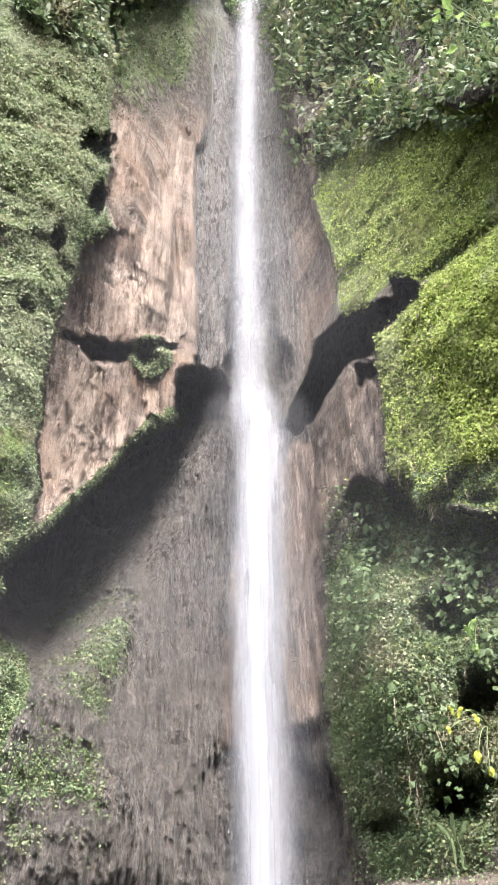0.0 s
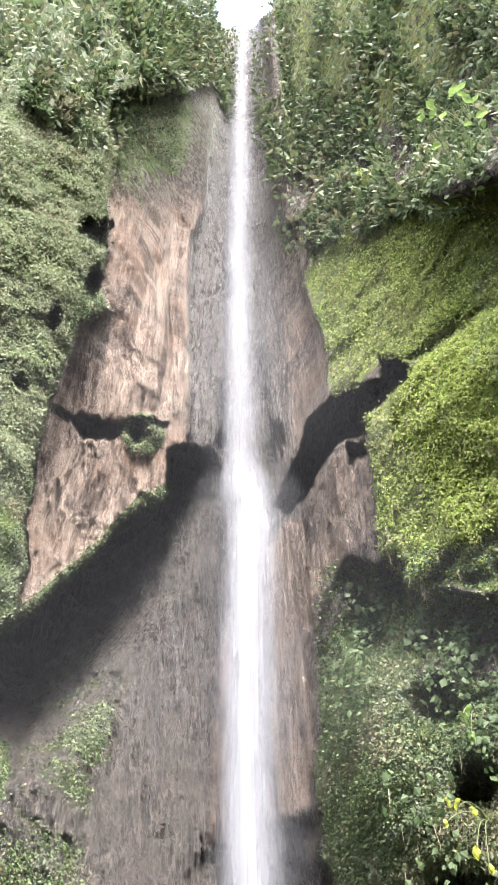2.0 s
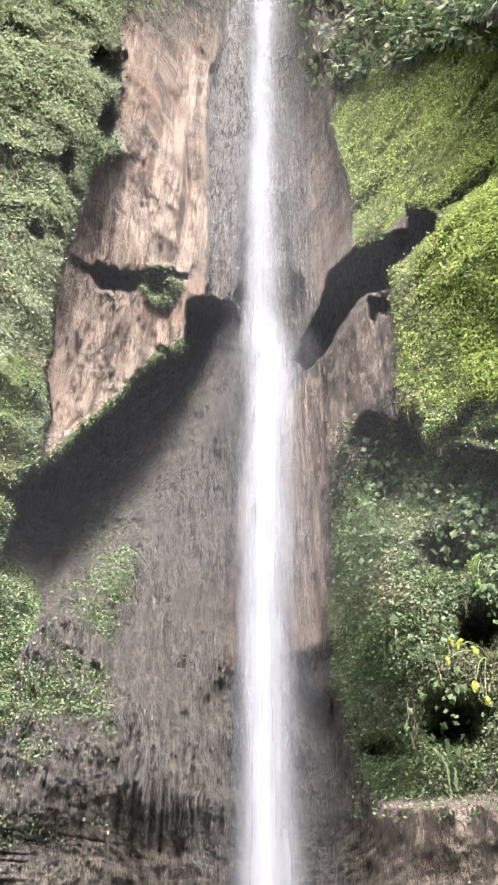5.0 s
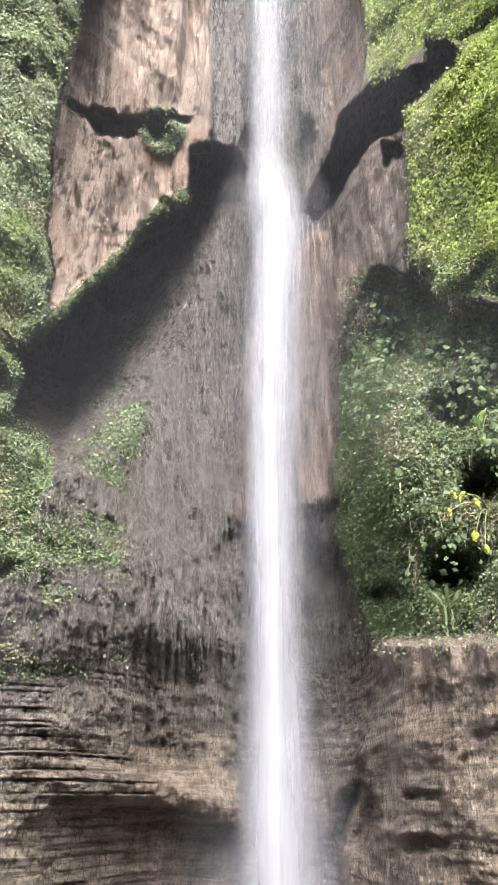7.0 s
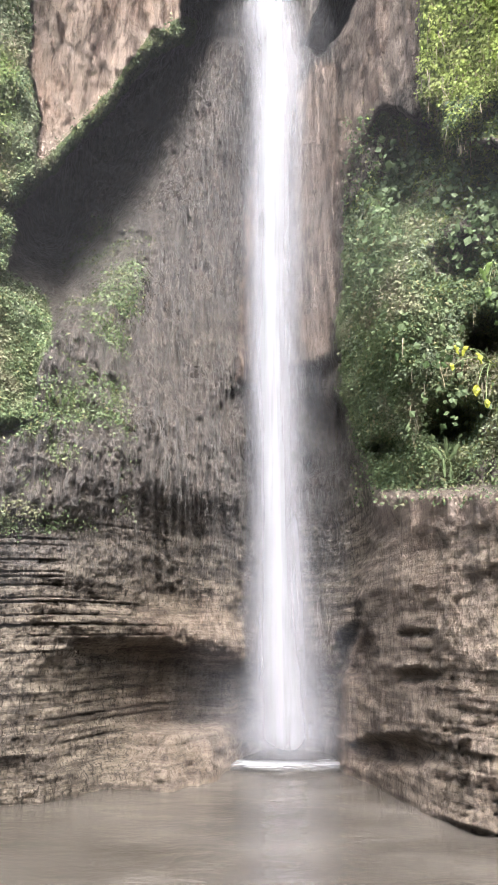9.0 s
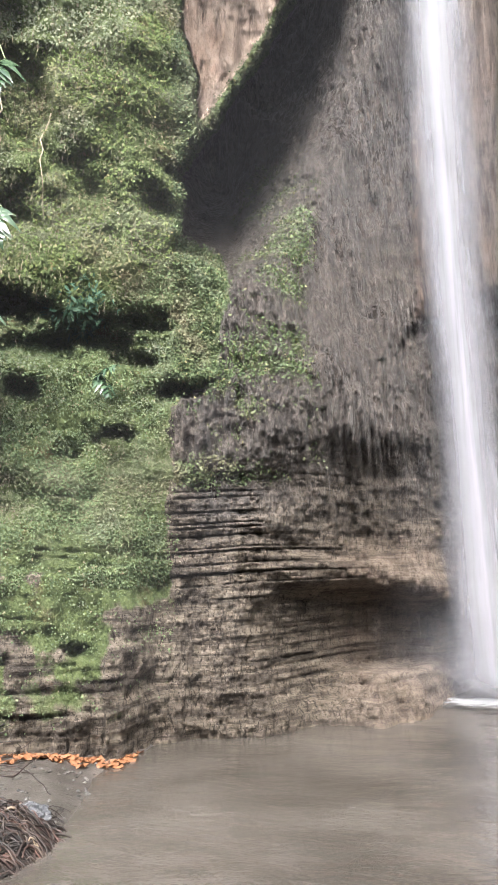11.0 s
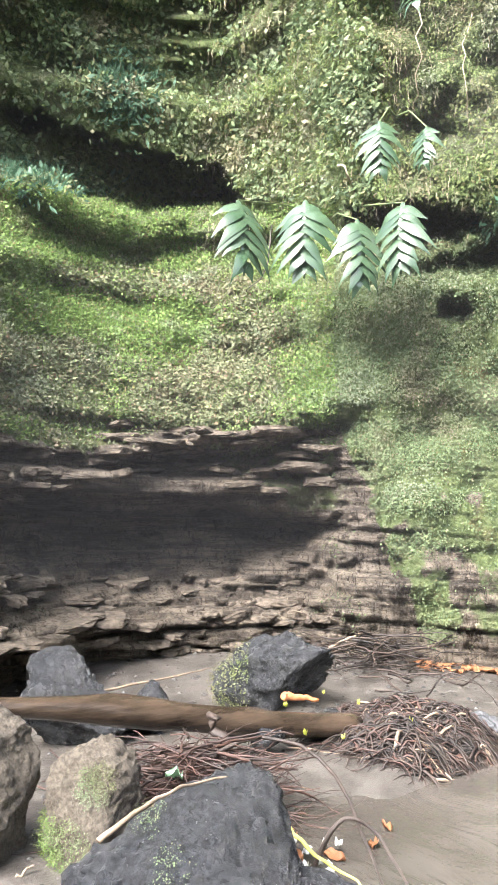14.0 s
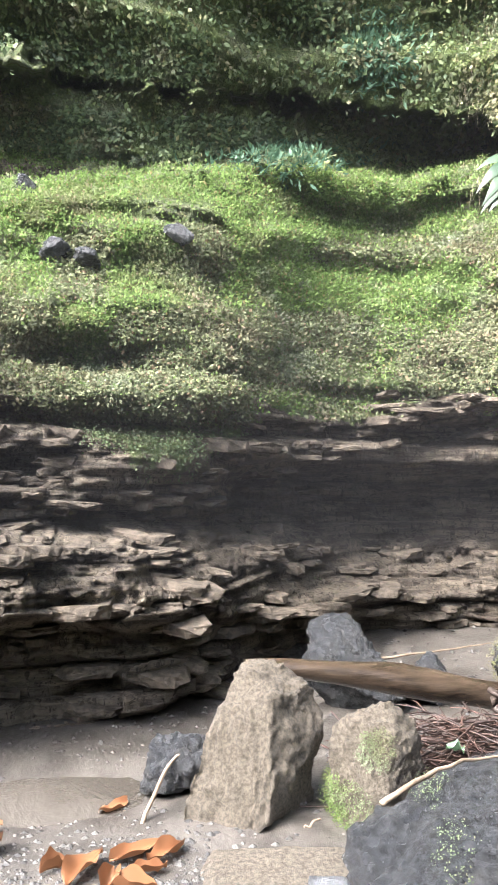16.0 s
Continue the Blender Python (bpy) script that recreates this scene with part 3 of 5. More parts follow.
def veil_material(name, density, stretch, lo, hi, across=1.4, top_fade=0.02, flow=False):
    """White falling water: opaque in strands, thinning towards its sides (u across, v down)."""
    m, t, p = material(name, 0.5)
    p.inputs["Base Color"].default_value = (0.29, 0.29, 0.315, 1)
    p.inputs["Specular IOR Level"].default_value = 0.1
    uv = t.nodes.new("ShaderNodeUVMap")
    sep = t.nodes.new("ShaderNodeSeparateXYZ")
    t.links.new(uv.outputs[0], sep.inputs[0])
    wob = math_node(t, "MULTIPLY", math_node(t, "SUBTRACT", grain(t, coords(t, (1.5, 1.5, 0.5)), 1.0, 4, 0.6), 0.5), 0.5)
    u = math_node(t, "ABSOLUTE", math_node(t, "SUBTRACT", math_node(t, "ADD", math_node(t, "MULTIPLY", sep.outputs[0], 2.0), wob), 1.0), 0.0)
    side = math_node(t, "POWER", math_node(t, "MAXIMUM", math_node(t, "SUBTRACT", 1.0, u), 0.0), across)
    n = grain(t, coords(t, stretch), 1.0, 5, 0.6)
    ends = math_node(t, "MULTIPLY", ramp(t, sep.outputs[1], 0.0, top_fade), ramp(t, sep.outputs[1], 1.0, 1 - 0.5 * top_fade))
    a = math_node(t, "MULTIPLY", math_node(t, "MULTIPLY", side, ends), ramp(t, n, lo, hi))
    if flow:
        burst = ramp(t, sep.outputs[1], 0.7, 0.735, 0.0, 0.45)
        a = math_node(t, "MULTIPLY", a, math_node(t, "ADD", ramp(t, sep.outputs[1], 0.0, 0.68, 0.3, 0.55), burst))
    else:
        a = math_node(t, "MULTIPLY", a, ramp(t, sep.outputs[1], 0.12, 0.85, 0.16, 1.0))
    a = math_node(t, "MINIMUM", math_node(t, "MULTIPLY", a, density), 1.0)
    clear = t.nodes.new("ShaderNodeBsdfTransparent")
    tr = t.nodes.new("ShaderNodeBsdfTranslucent")
    tr.inputs[0].default_value = (0.29, 0.29, 0.32, 1)
    body = t.nodes.new("ShaderNodeMixShader")
    body.inputs[0].default_value = 0.35
    t.links.new(p.outputs[0], body.inputs[1])
    t.links.new(tr.outputs[0], body.inputs[2])
    ms = t.nodes.new("ShaderNodeMixShader")
    t.links.new(a, ms.inputs[0])
    t.links.new(clear.outputs[0], ms.inputs[1])
    t.links.new(body.outputs[0], ms.inputs[2])
    t.links.new(ms.outputs[0], t.nodes["Material Output"].inputs[0])
    return m


def water_material():
    m, t, p = material("murky_water", 0.12)
    c = coords(t)
    n = grain(t, c, 0.7, 4)
    w1 = grain(t, coords(t, (1.0, 2.0, 1)), 1.6, 5, 0.6, 0.8)
    w2 = grain(t, c, 11, 3)
    t.links.new(mix(t, ramp(t, n, 0.35, 0.65), (0.042, 0.037, 0.031), (0.075, 0.067, 0.058)), p.inputs["Base Color"])
    p.inputs["IOR"].default_value = 1.33
    bump(t, p, math_node(t, "ADD", w1, math_node(t, "MULTIPLY", w2, 0.2)), 0.35, 0.06)
    return m


MAT_CLIFF = cliff_material()
MAT_SAND = plain_material("wet_sand", (0.035, 0.031, 0.027), (0.085, 0.076, 0.067), 5.0, 0.36, 0.5)
MAT_WATER = water_material()
MAT_FALL = veil_material("falling_water", 1.0, (7, 7, 0.25), 0.0, 0.6, 0.9, flow=True)
MAT_SPRAY = veil_material("spray", 0.4, (1.2, 1.2, 0.3), 0.2, 0.75, 1.7)
MAT_MIST = veil_material("mist", 0.07, (0.35, 0.35, 0.12), 0.1, 0.9, 0.7, 0.6)
MAT_PUFF = veil_material("base_mist", 0.5, (0.7, 0.7, 0.5), 0.2, 0.8, 1.3, 0.75)
# Even pale veil on added sheets, to lift the dark tones behind them.
MAT_ADDED_HAZE = veil_material("added_haze", 0.026, (0.3, 0.3, 0.1), -0.2, 0.3, 0.2, 0.25)


def foam_material():
    m, t, p = material("foam", 0.6)
    c = coords(t)
    p.inputs["Base Color"].default_value = (0.32, 0.32, 0.335, 1)
    n = grain(t, coords(t, (1, 2.4, 1)), 3.2, 6, 0.65, 0.8)
    uv = t.nodes.new("ShaderNodeUVMap")
    sep = t.nodes.new("ShaderNodeSeparateXYZ")
    t.links.new(uv.outputs[0], sep.inputs[0])
    a = ramp(t, math_node(t, "SUBTRACT", n, math_node(t, "MULTIPLY", sep.outputs[0], 0.62)), 0.0, 0.45, 0, 0.75)
    clear = t.nodes.new("ShaderNodeBsdfTransparent")
    ms = t.nodes.new("ShaderNodeMixShader")
    t.links.new(a, ms.inputs[0])
    t.links.new(clear.outputs[0], ms.inputs[1])
    t.links.new(p.outputs[0], ms.inputs[2])
    t.links.new(ms.outputs[0], t.nodes["Material Output"].inputs[0])
    return m


MAT_FOAM = foam_material()
MAT_TUFF = plain_material("tan_tuff", (0.06, 0.05, 0.038), (0.175, 0.145, 0.11), 60.0, 0.9, 1.0)
MAT_BLACK = plain_material("wet_basalt", (0.011, 0.0115, 0.0125), (0.046, 0.048, 0.052), 30.0, 0.13, 1.0, 0.5, patchy=True)
MAT_GREY = plain_material("grey_basalt", (0.02, 0.021, 0.023), (0.1, 0.103, 0.108), 10.0, 0.4, 0.8)
MAT_LOG = plain_material("wet_wood", (0.014, 0.0095, 0.0065), (0.065, 0.046, 0.032), 5.0, 0.05, 0.35, stretch=(1, 0.35, 2.5))
MAT_TWIG = plain_material("driftwood", (0.007, 0.005, 0.004), (0.035, 0.023, 0.017), 6.0, 0.65, 0.4, island=0.5)
MAT_REDROOT = plain_material("red_root", (0.014, 0.007, 0.005), (0.055, 0.027, 0.019), 6.0, 0.6, 0.4, island=0.4)
MAT_PALE = plain_material("pale_driftwood", (0.1, 0.07, 0.046), (0.25, 0.19, 0.135), 6.0, 0.7, 0.4)
MAT_LEAF = leaf_material("moss_leaf", (0.12, 0.165, 0.085), (0.2, 0.255, 0.13), (0.22, 0.2, 0.12), 0.8, 0.4)
MAT_PALELEAF = leaf_material("pale_moss_leaf", (0.17, 0.2, 0.12), (0.26, 0.29, 0.185), (0.25, 0.22, 0.15), 0.8, 0.4)
MAT_WALLLEAF = leaf_material("olive_moss_leaf", (0.1, 0.14, 0.05), (0.17, 0.21, 0.08), (0.2, 0.18, 0.09), 0.8, 0.4)
MAT_DARKLEAF = leaf_material("dark_leaf", (0.05, 0.075, 0.035), (0.14, 0.185, 0.085), (0.2, 0.19, 0.09))
MAT_SLABLEAF = leaf_material("bright_moss_leaf", (0.23, 0.29, 0.075), (0.37, 0.44, 0.14), (0.32, 0.28, 0.16), 0.8, 0.4)
MAT_GRASS = leaf_material("grass_leaf", (0.11, 0.17, 0.05), (0.21, 0.3, 0.1), (0.22, 0.19, 0.09), 0.8, 0.4)
MAT_DRY = leaf_material("dry_leaf", (0.085, 0.09, 0.05), (0.19, 0.21, 0.12), (0.18, 0.13, 0.085), 0.8, 0.3)
MAT_BIG = leaf_material("broad_leaf", (0.034, 0.066, 0.034), (0.06, 0.1, 0.055), None, 0.2)
MAT_IVY = leaf_material("ivy_leaf", (0.05, 0.08, 0.03), (0.13, 0.17, 0.085), None, 0.5, 0.35)
MAT_TEAL = leaf_material("teal_fern", (0.045, 0.095, 0.055), (0.085, 0.15, 0.095), None, 0.6, 0.35)
MAT_YELLOW = leaf_material("yellow_leaf", (0.3, 0.33, 0.04), (0.42, 0.44, 0.08))
MAT_ORANGE = leaf_material("orange_dead_leaf", (0.12, 0.05, 0.024), (0.2, 0.09, 0.042), None, 0.5, 0.1)
MAT_ROOT = plain_material("dry_root", (0.1, 0.085, 0.055), (0.25, 0.21, 0.14), 9.0, 0.9, 0.2, island=0.4)
MAT_STEM = plain_material("green_stem", (0.08, 0.11, 0.04), (0.16, 0.2, 0.08), 9.0, 0.6, 0.2)


# ---------------------------------------------------------------- mesh helpers
def mesh_from(name, verts, faces, mat, smooth=True):
    """A mesh from arrays: faces all with the same number of corners."""
    me = bpy.data.meshes.new(name)
    verts, faces = np.asarray(verts, np.float32), np.asarray(faces, np.int32)
    k = faces.shape[1]
    me.vertices.add(len(verts))
    me.vertices.foreach_set("co", verts.ravel())
    me.loops.add(faces.size)
    me.loops.foreach_set("vertex_index", faces.ravel())
    me.polygons.add(len(faces))
    me.polygons.foreach_set("loop_start", np.arange(0, faces.size, k, dtype=np.int32))
    me.polygons.foreach_set("loop_total", np.full(len(faces), k, np.int32))
    me.update(calc_edges=True)
    me.polygons.foreach_set("use_smooth", np.full(len(faces), smooth))
    me.materials.append(mat)
    return me


def grid_faces(n, m):
    i = np.arange(n * m).reshape(n, m)
    return np.stack([i[:-1, :-1], i[1:, :-1], i[1:, 1:], i[:-1, 1:]], -1).reshape(-1, 4)


def thing(name, label, category, at=(0, 0, 0), group="", kind=""):
    ob = new(name)
    ob.location = at
    ob.empty_display_size = 0.1
    return tagged(ob, label, category, group, kind)


def under(name, me, parent, label=""):
    ob = new(name, me)
    ob.parent = parent
    if parent.type == "EMPTY" or parent.type == "MESH":
        ob.matrix_parent_inverse = Matrix.Translation(parent.location).inverted() if parent.parent is None else Matrix.Identity(4)
    if label:
        tagged(ob, label)
    return ob


CLIFFS = {}


def cliff(name, label, az0, az1, el0, el1, stepd):
    na, ne = int(round((az1 - az0) / stepd)) + 1, int(round((el1 - el0) / stepd)) + 1
    az, el = np.meshgrid(np.linspace(az0, az1, na), np.linspace(el0, el1, ne), indexing="ij")
    r, cover, leafy = gorge(az, el)
    p = place(az, el, r)
    faces = grid_faces(na, ne)[:, ::-1]
    rim = np.interp(az, [-11, -8, -5, 2, 8, 15, 19, 23, 50, 60, 68, 95], [80, 77.0, 76.2, 75.8, 76.2, 76.3, 77.0, 80, 80, 55, 38, 37]) + np.interp(az, [30, 50], [0.5, 1.5]) * fbm(az * 0.4, az * 0, az * 0, 3, 77)
    faces = faces[(el < rim).ravel()[faces].all(1)]
    me = mesh_from(name, p.reshape(-1, 3), faces, MAT_CLIFF)
    col = me.color_attributes.new("cover", "FLOAT_COLOR", "POINT")
    col.data.foreach_set("color", cover.reshape(-1, 4).astype(np.float32).ravel())
    ob = tagged(new(name, me), label, "cliff", kind="structure")
    nrm = np.cross(np.gradient(p, axis=0), np.gradient(p, axis=1))
    nrm /= np.linalg.norm(nrm, axis=-1, keepdims=True) + 1e-9
    toward = (np.array([0, 0, EYE]) - p) * nrm
    nrm *= np.where(toward.sum(-1, keepdims=True) < 0, -1, 1)
    CLIFFS[name] = (az, el, p, nrm, cover, leafy)
    return ob


FINE = 0.15
cliff("cliff_left", "bedded brown rock wall with mossy shelf and hanging plants", 23.0, 95.0, -23.0, 79.0, FINE)
cliff("cliff_back", "wet dark rock wall with brown pillar behind the waterfall", -5.0, 23.0, -12.0, CLIFF_TOP, 0.075)
cliff("cliff_right", "moss-covered overhanging rock wall beside the waterfall", -56.2, -5.0, -22.0, 79.0, FINE)


def rear():
    """Unseen slope added behind the eye to close the gorge and shape its light."""
    az, el = np.meshgrid(np.linspace(95, 304, 73), np.linspace(-14, 20, 25), indexing="ij")
    r = np.interp(az, [95, 120, 180, 240, 280, 311], [4.5, 9, 24, 24, 10, 6.4]) + 0.6 * fbm(az * 0.2, el * 0.3, az * 0, 4, 71)
    r = r + 0.05 * np.clip(el, 0, 40)
    me = mesh_from("unseen_rear", place(az, el, r).reshape(-1, 3), grid_faces(73, 25)[:, ::-1], MAT_CLIFF)
    col = me.color_attributes.new("cover", "FLOAT_COLOR", "POINT")
    col.data.foreach_set("color", np.tile(np.array([0.8, 0, 0, 0], np.float32), 73 * 25))
    tagged(new("unseen_rear", me), "unseen green slope added behind the eye to shape the light", "cliff", kind="structure")


rear()


# ---------------------------------------------------------------- ground and water
def ground_height(x, y):
    az, rho = np.degrees(np.arctan2(-x, y)), np.hypot(x, y)
    shore = np.interp(rho, [0, 2, 3.5, 4.5, 5.5, 6.3, 7.2, 8.6, 14], [40, 41, 42, 37, 31, 29.5, 29, 24, 24])
    h = -0.3 + 0.36 * step(-7, 3, az - shore) * step(170, 120, az)
    h += 0.12 * step(24, 40, az) * step(6.2, 7.6, rho)
    h += 0.03 * fbm(x * 0.9, y * 0.9, x * 0, 4, 81) + 0.012 * fbm(x * 6, y * 6, x * 0, 3, 82)
    h -= 0.16 * np.exp(-(((az - 42) / 5) ** 2) - (((rho - 3.9) / 0.55) ** 2))
    h -= 0.1 * np.exp(-(((az - 83) / 9) ** 2) - (((rho - 3.9) / 0.4) ** 2))
    h += 0.3 * step(3.2, 1.2, rho) * step(60, 100, np.abs(az))
    return h


SPAN = np.linspace(-9.5, 9.5, 761)
GROUND = ground_height(*np.meshgrid(SPAN, SPAN, indexing="ij"))


def ground_z(x, y):
    """The ground's height at one place, read from a 25 mm raster."""
    u, v = (min(max((q + 9.5) / 0.025, 0), 759.999) for q in (x, y))
    i, j = int(u), int(v)
    u, v = u - i, v - j
    return float((GROUND[i, j] * (1 - u) + GROUND[i + 1, j] * u) * (1 - v) + (GROUND[i, j + 1] * (1 - u) + GROUND[i + 1, j + 1] * u) * v)


def ground():
    a, q = np.meshgrid(np.linspace(-180, 180, 361), np.concatenate([np.linspace(0.05, 9, 170), np.linspace(9.2, 30, 30)]), indexing="ij")
    x, y = -q * np.sin(np.radians(a)), q * np.cos(np.radians(a))
    me = mesh_from("ground", np.stack([x, y, ground_height(x, y)], -1).reshape(-1, 3), grid_faces(361, 200)[:, ::-1], MAT_SAND)
    tagged(new("ground", me), "wet grey-brown sand and gravel bed of the stream", "ground", kind="structure")
    n = 300
    g = np.linspace(-16, 16, n)
    x, y = np.meshgrid(g, g, indexing="ij")
    z = 0.012 * fbm(x * 1.3, y * 1.3, x * 0, 3, 91)
    d = np.hypot(x, y - 11.3)
    z += 0.05 * np.exp(-d / 1.6) * fbm(x * 5, y * 5, x * 0, 3, 92) + 0.012 * np.sin(d * 7) * np.exp(-d / 3)
    me = mesh_from("water", np.stack([x, y, z], -1).reshape(-1, 3), grid_faces(n, n), MAT_WATER)
    tagged(new("water", me), "murky grey-brown plunge pool with ripples", "water", kind="structure")


ground()


# ---------------------------------------------------------------- waterfall
def ribbon(name, mat, width, depth, z0, z1, rows=160, cols=15, seed=0, shift=0.0):
    v, u = np.meshgrid(np.linspace(0, 1, rows), np.linspace(0, 1, cols), indexing="ij")
    z = z1 + (z0 - z1) * v
    w = width(z)
    x = shift + (u - 0.5) * w + 0.05 * noise3(z * 0.25, z * 0, z * 0, seed) + np.interp(z, [0, 2, 4, 8, 11.5, 13.5, 18, 30, 46], [-0.05, -0.12, -0.2, -0.2, -0.13, -0.34, -0.32, -0.32, -0.15])
    y = depth(z) - 0.5 * w * np.sqrt(np.clip(1 - (2 * u - 1) ** 2, 0, 1)) * 0.35 + 0.05 * noise3(x * 3, z * 0.8, z * 0, seed + 1)
    me = mesh_from(name, np.stack([x, y, z], -1).reshape(-1, 3), grid_faces(rows, cols), mat)
    uv = me.uv_layers.new(name="UVMap")
    idx = np.empty(len(me.loops), np.int32)
    me.loops.foreach_get("vertex_index", idx)
    uv.data.foreach_set("uv", np.stack([u.ravel()[idx], v.ravel()[idx]], -1).astype(np.float32).ravel())
    return me


def waterfall():
    top = EYE + 11.2 * math.tan(radians(75.9))
    fall = thing("waterfall", "tall narrow white waterfall dropping into the pool", "waterfall", (0, 11.4, 0))
    line = lambda z: 11.6 - 0.25 * z / top
    wide = lambda z: np.interp(z, [0, 1.5, 4, 8, 11.5, 12.6, 13.2, 16, 20, 30, 40, 47], [1.7, 1.3, 0.95, 1.1, 1.25, 1.35, 1.0, 1.0, 1.05, 1.15, 0.75, 0.5])
    under("main_stream", ribbon("main_stream", MAT_FALL, wide, line, -0.05, top, seed=1), fall)
    under("inner_stream", ribbon("inner_stream", MAT_FALL, lambda z: 0.72 * wide(z), lambda z: line(z) - 0.25, -0.05, top, seed=5), fall)
    under("spray", ribbon("spray", MAT_SPRAY, lambda z: 2.2 * wide(z), lambda z: line(z) + 0.3, 0.0, top, seed=9, shift=0.1), fall, "thin drifting white spray")
    # Sheets 2 and 3 are the added veil that lifts dark tones; the rest is mist.
    for k, (dist, lo, hi, left, right) in enumerate(((8.6, 44, 77, 30, -30), (10.6, -6, 26, 8, -6), (8.0, 22, 79, 40, -44), (4.2, -9, 44, 104, 18), (10.2, -9.5, 4, 9, -8))):
        v, u = np.meshgrid(np.linspace(0, 1, 30), np.linspace(0, 1, 30), indexing="ij")
        me = mesh_from("mist", place(left + (right - left) * u, hi + (lo - hi) * v, dist + 0 * u).reshape(-1, 3), grid_faces(30, 30), MAT_PUFF if k == 4 else MAT_ADDED_HAZE if k >= 2 else MAT_MIST)
        uv = me.uv_layers.new(name="UVMap")
        idx = np.empty(len(me.loops), np.int32)
        me.loops.foreach_get("vertex_index", idx)
        uv.data.foreach_set("uv", np.stack([u.ravel()[idx], v.ravel()[idx]], -1).astype(np.float32).ravel())
        under("mist", me, fall, "faint white sheet of mist and added haze").visible_shadow = False
    n = 60
    a, q = np.meshgrid(np.linspace(0, 2 * math.pi, n), np.linspace(0.0, 1.0, 16), indexing="ij")
    edge = 1 + 0.35 * fbm(np.cos(a) * 3, np.sin(a) * 3, a * 0, 3, 98)
    x, y = 1.9 * edge * q * np.cos(a) - 0.1, 1.0 * edge * q * np.sin(a)
    z = 0.03 + 0.05 * (1 - q) ** 2 * (0.6 + 0.6 * fbm(x * 3, y * 3, x * 0, 3, 95))
    me = mesh_from("foam", np.stack([x, y + 11.25, z], -1).reshape(-1, 3), grid_faces(n, 16)[:, ::-1], MAT_FOAM)
    uv = me.uv_layers.new(name="UVMap")
    idx = np.empty(len(me.loops), np.int32)
    me.loops.foreach_get("vertex_index", idx)
    uv.data.foreach_set("uv", np.stack([q.ravel()[idx], q.ravel()[idx]], -1).astype(np.float32).ravel())
    under("foam", me, fall, "boiling white foam")


waterfall()


# ---------------------------------------------------------------- plants on the walls
def leaf_cloud(name, pts, out, size, mat, label, category, droop=0.5, slim=0.5, spread=0.6, seed=0):
    """Many small folded leaves, one object of stuff."""
    rng = np.random.default_rng(seed)
    n = len(pts)
    d = out * (1 - droop) + np.array([0, 0, -droop]) + spread * rng.normal(size=(n, 3))
    d /= np.linalg.norm(d, axis=1, keepdims=True)
    s = np.cross(d, out + 0.3 * rng.normal(size=(n, 3)))
    s /= np.linalg.norm(s, axis=1, keepdims=True) + 1e-9
    up = np.cross(s, d)
    L = (size * rng.uniform(0.6, 1.4, n))[:, None]
    W = L * slim * rng.uniform(0.7, 1.2, n)[:, None] * 0.5
    base = pts + out * 0.02
    mid = base + d * L * 0.45
    v = np.stack([base, mid + s * W - up * W * 0.4, base + d * L - up * L * 0.15, mid - s * W - up * W * 0.4], 1).reshape(-1, 3)
    k = (np.arange(n) * 4)[:, None]
    f = np.concatenate([k + q for q in ([[0, 2, 1]], [[0, 3, 2]])], 0)
    me = mesh_from(name, v, f, mat, False)
    return tagged(new(name, me), label, category, kind="stuff")


def sample(cliff_name, weight, n, seed):
    """Points and normals of a cliff, picked with a weight over azimuth, elevation and leafiness."""
    az, el, p, nrm, cover, leafy = CLIFFS[cliff_name]
    rng = np.random.default_rng(seed)
    w = (weight(az, el, leafy) * (el < np.interp(az, [-9, -6, 8, 13, 50, 60, 68, 95], [80, 75.4, 75.4, 80, 80, 55, 38, 37])) * np.cos(np.radians(el))).ravel()
    pick = rng.choice(len(w), n, p=w / w.sum())
    return p.reshape(-1, 3)[pick] + rng.normal(size=(n, 3)) * 0.02, nrm.reshape(-1, 3)[pick], az.ravel()[pick], el.ravel()[pick]


def far_size(p, near):
    return near * np.clip(np.linalg.norm(p - np.array([0, 0, EYE]), axis=1) / 9, 0.6, 3.0) ** 0.8


def olive(a, e):
    """Where the creeper on the wall is olive green: its lower, sheltered part."""
    return ((e + 0.25 * (a - 30) > 22.5 + 1.5 * noise3(a * 0.3, e * 0.3, a * 0, 88)) & (e < 40 + 4 * noise3(a * 0.2, e * 0.2, a * 0, 89))) | ((a > 50) & (e > 22))


p, n, a, e = sample("cliff_left", lambda a, e, l: l ** 2 * olive(a, e) * (1 - 0.9 * (a > 53 + 3 * noise3(a * 0.3, e * 0.3, a * 0, 90))), 62000, 1)
leaf_cloud("wall_creeper", p, n, far_size(p, 0.038), MAT_WALLLEAF, "small olive-green creeping plants covering the overhanging rock", "creeper", 0.55, 0.7, 0.45, 1)
p, n, a, e = sample("cliff_left", lambda a, e, l: l ** 2 * (e > 38) * (e < 68) * ~olive(a, e), 60000, 9)
leaf_cloud("upper_creeper", p, n, far_size(p, 0.038), MAT_PALELEAF, "pale grey-green creeping plants high on the wall", "creeper", 0.55, 0.7, 0.45, 9)
p, n, a, e = sample("cliff_left", lambda a, e, l: l ** 1.5 * (e < 27) * ~olive(a, e) * (1 - 0.9 * (a > 46) * (e > 4)) * (0.12 + step(-0.25, 0.25, noise3(a * 0.16, e * 0.62, a * 0, 106) + 0.06 * (e - 3))), 85000, 8)
leaf_cloud("low_creeper", p, n, far_size(p, 0.025), MAT_LEAF, "small pale grey-green creeping plants on the bedded rock", "creeper", 0.5, 0.75, 0.35, 8)
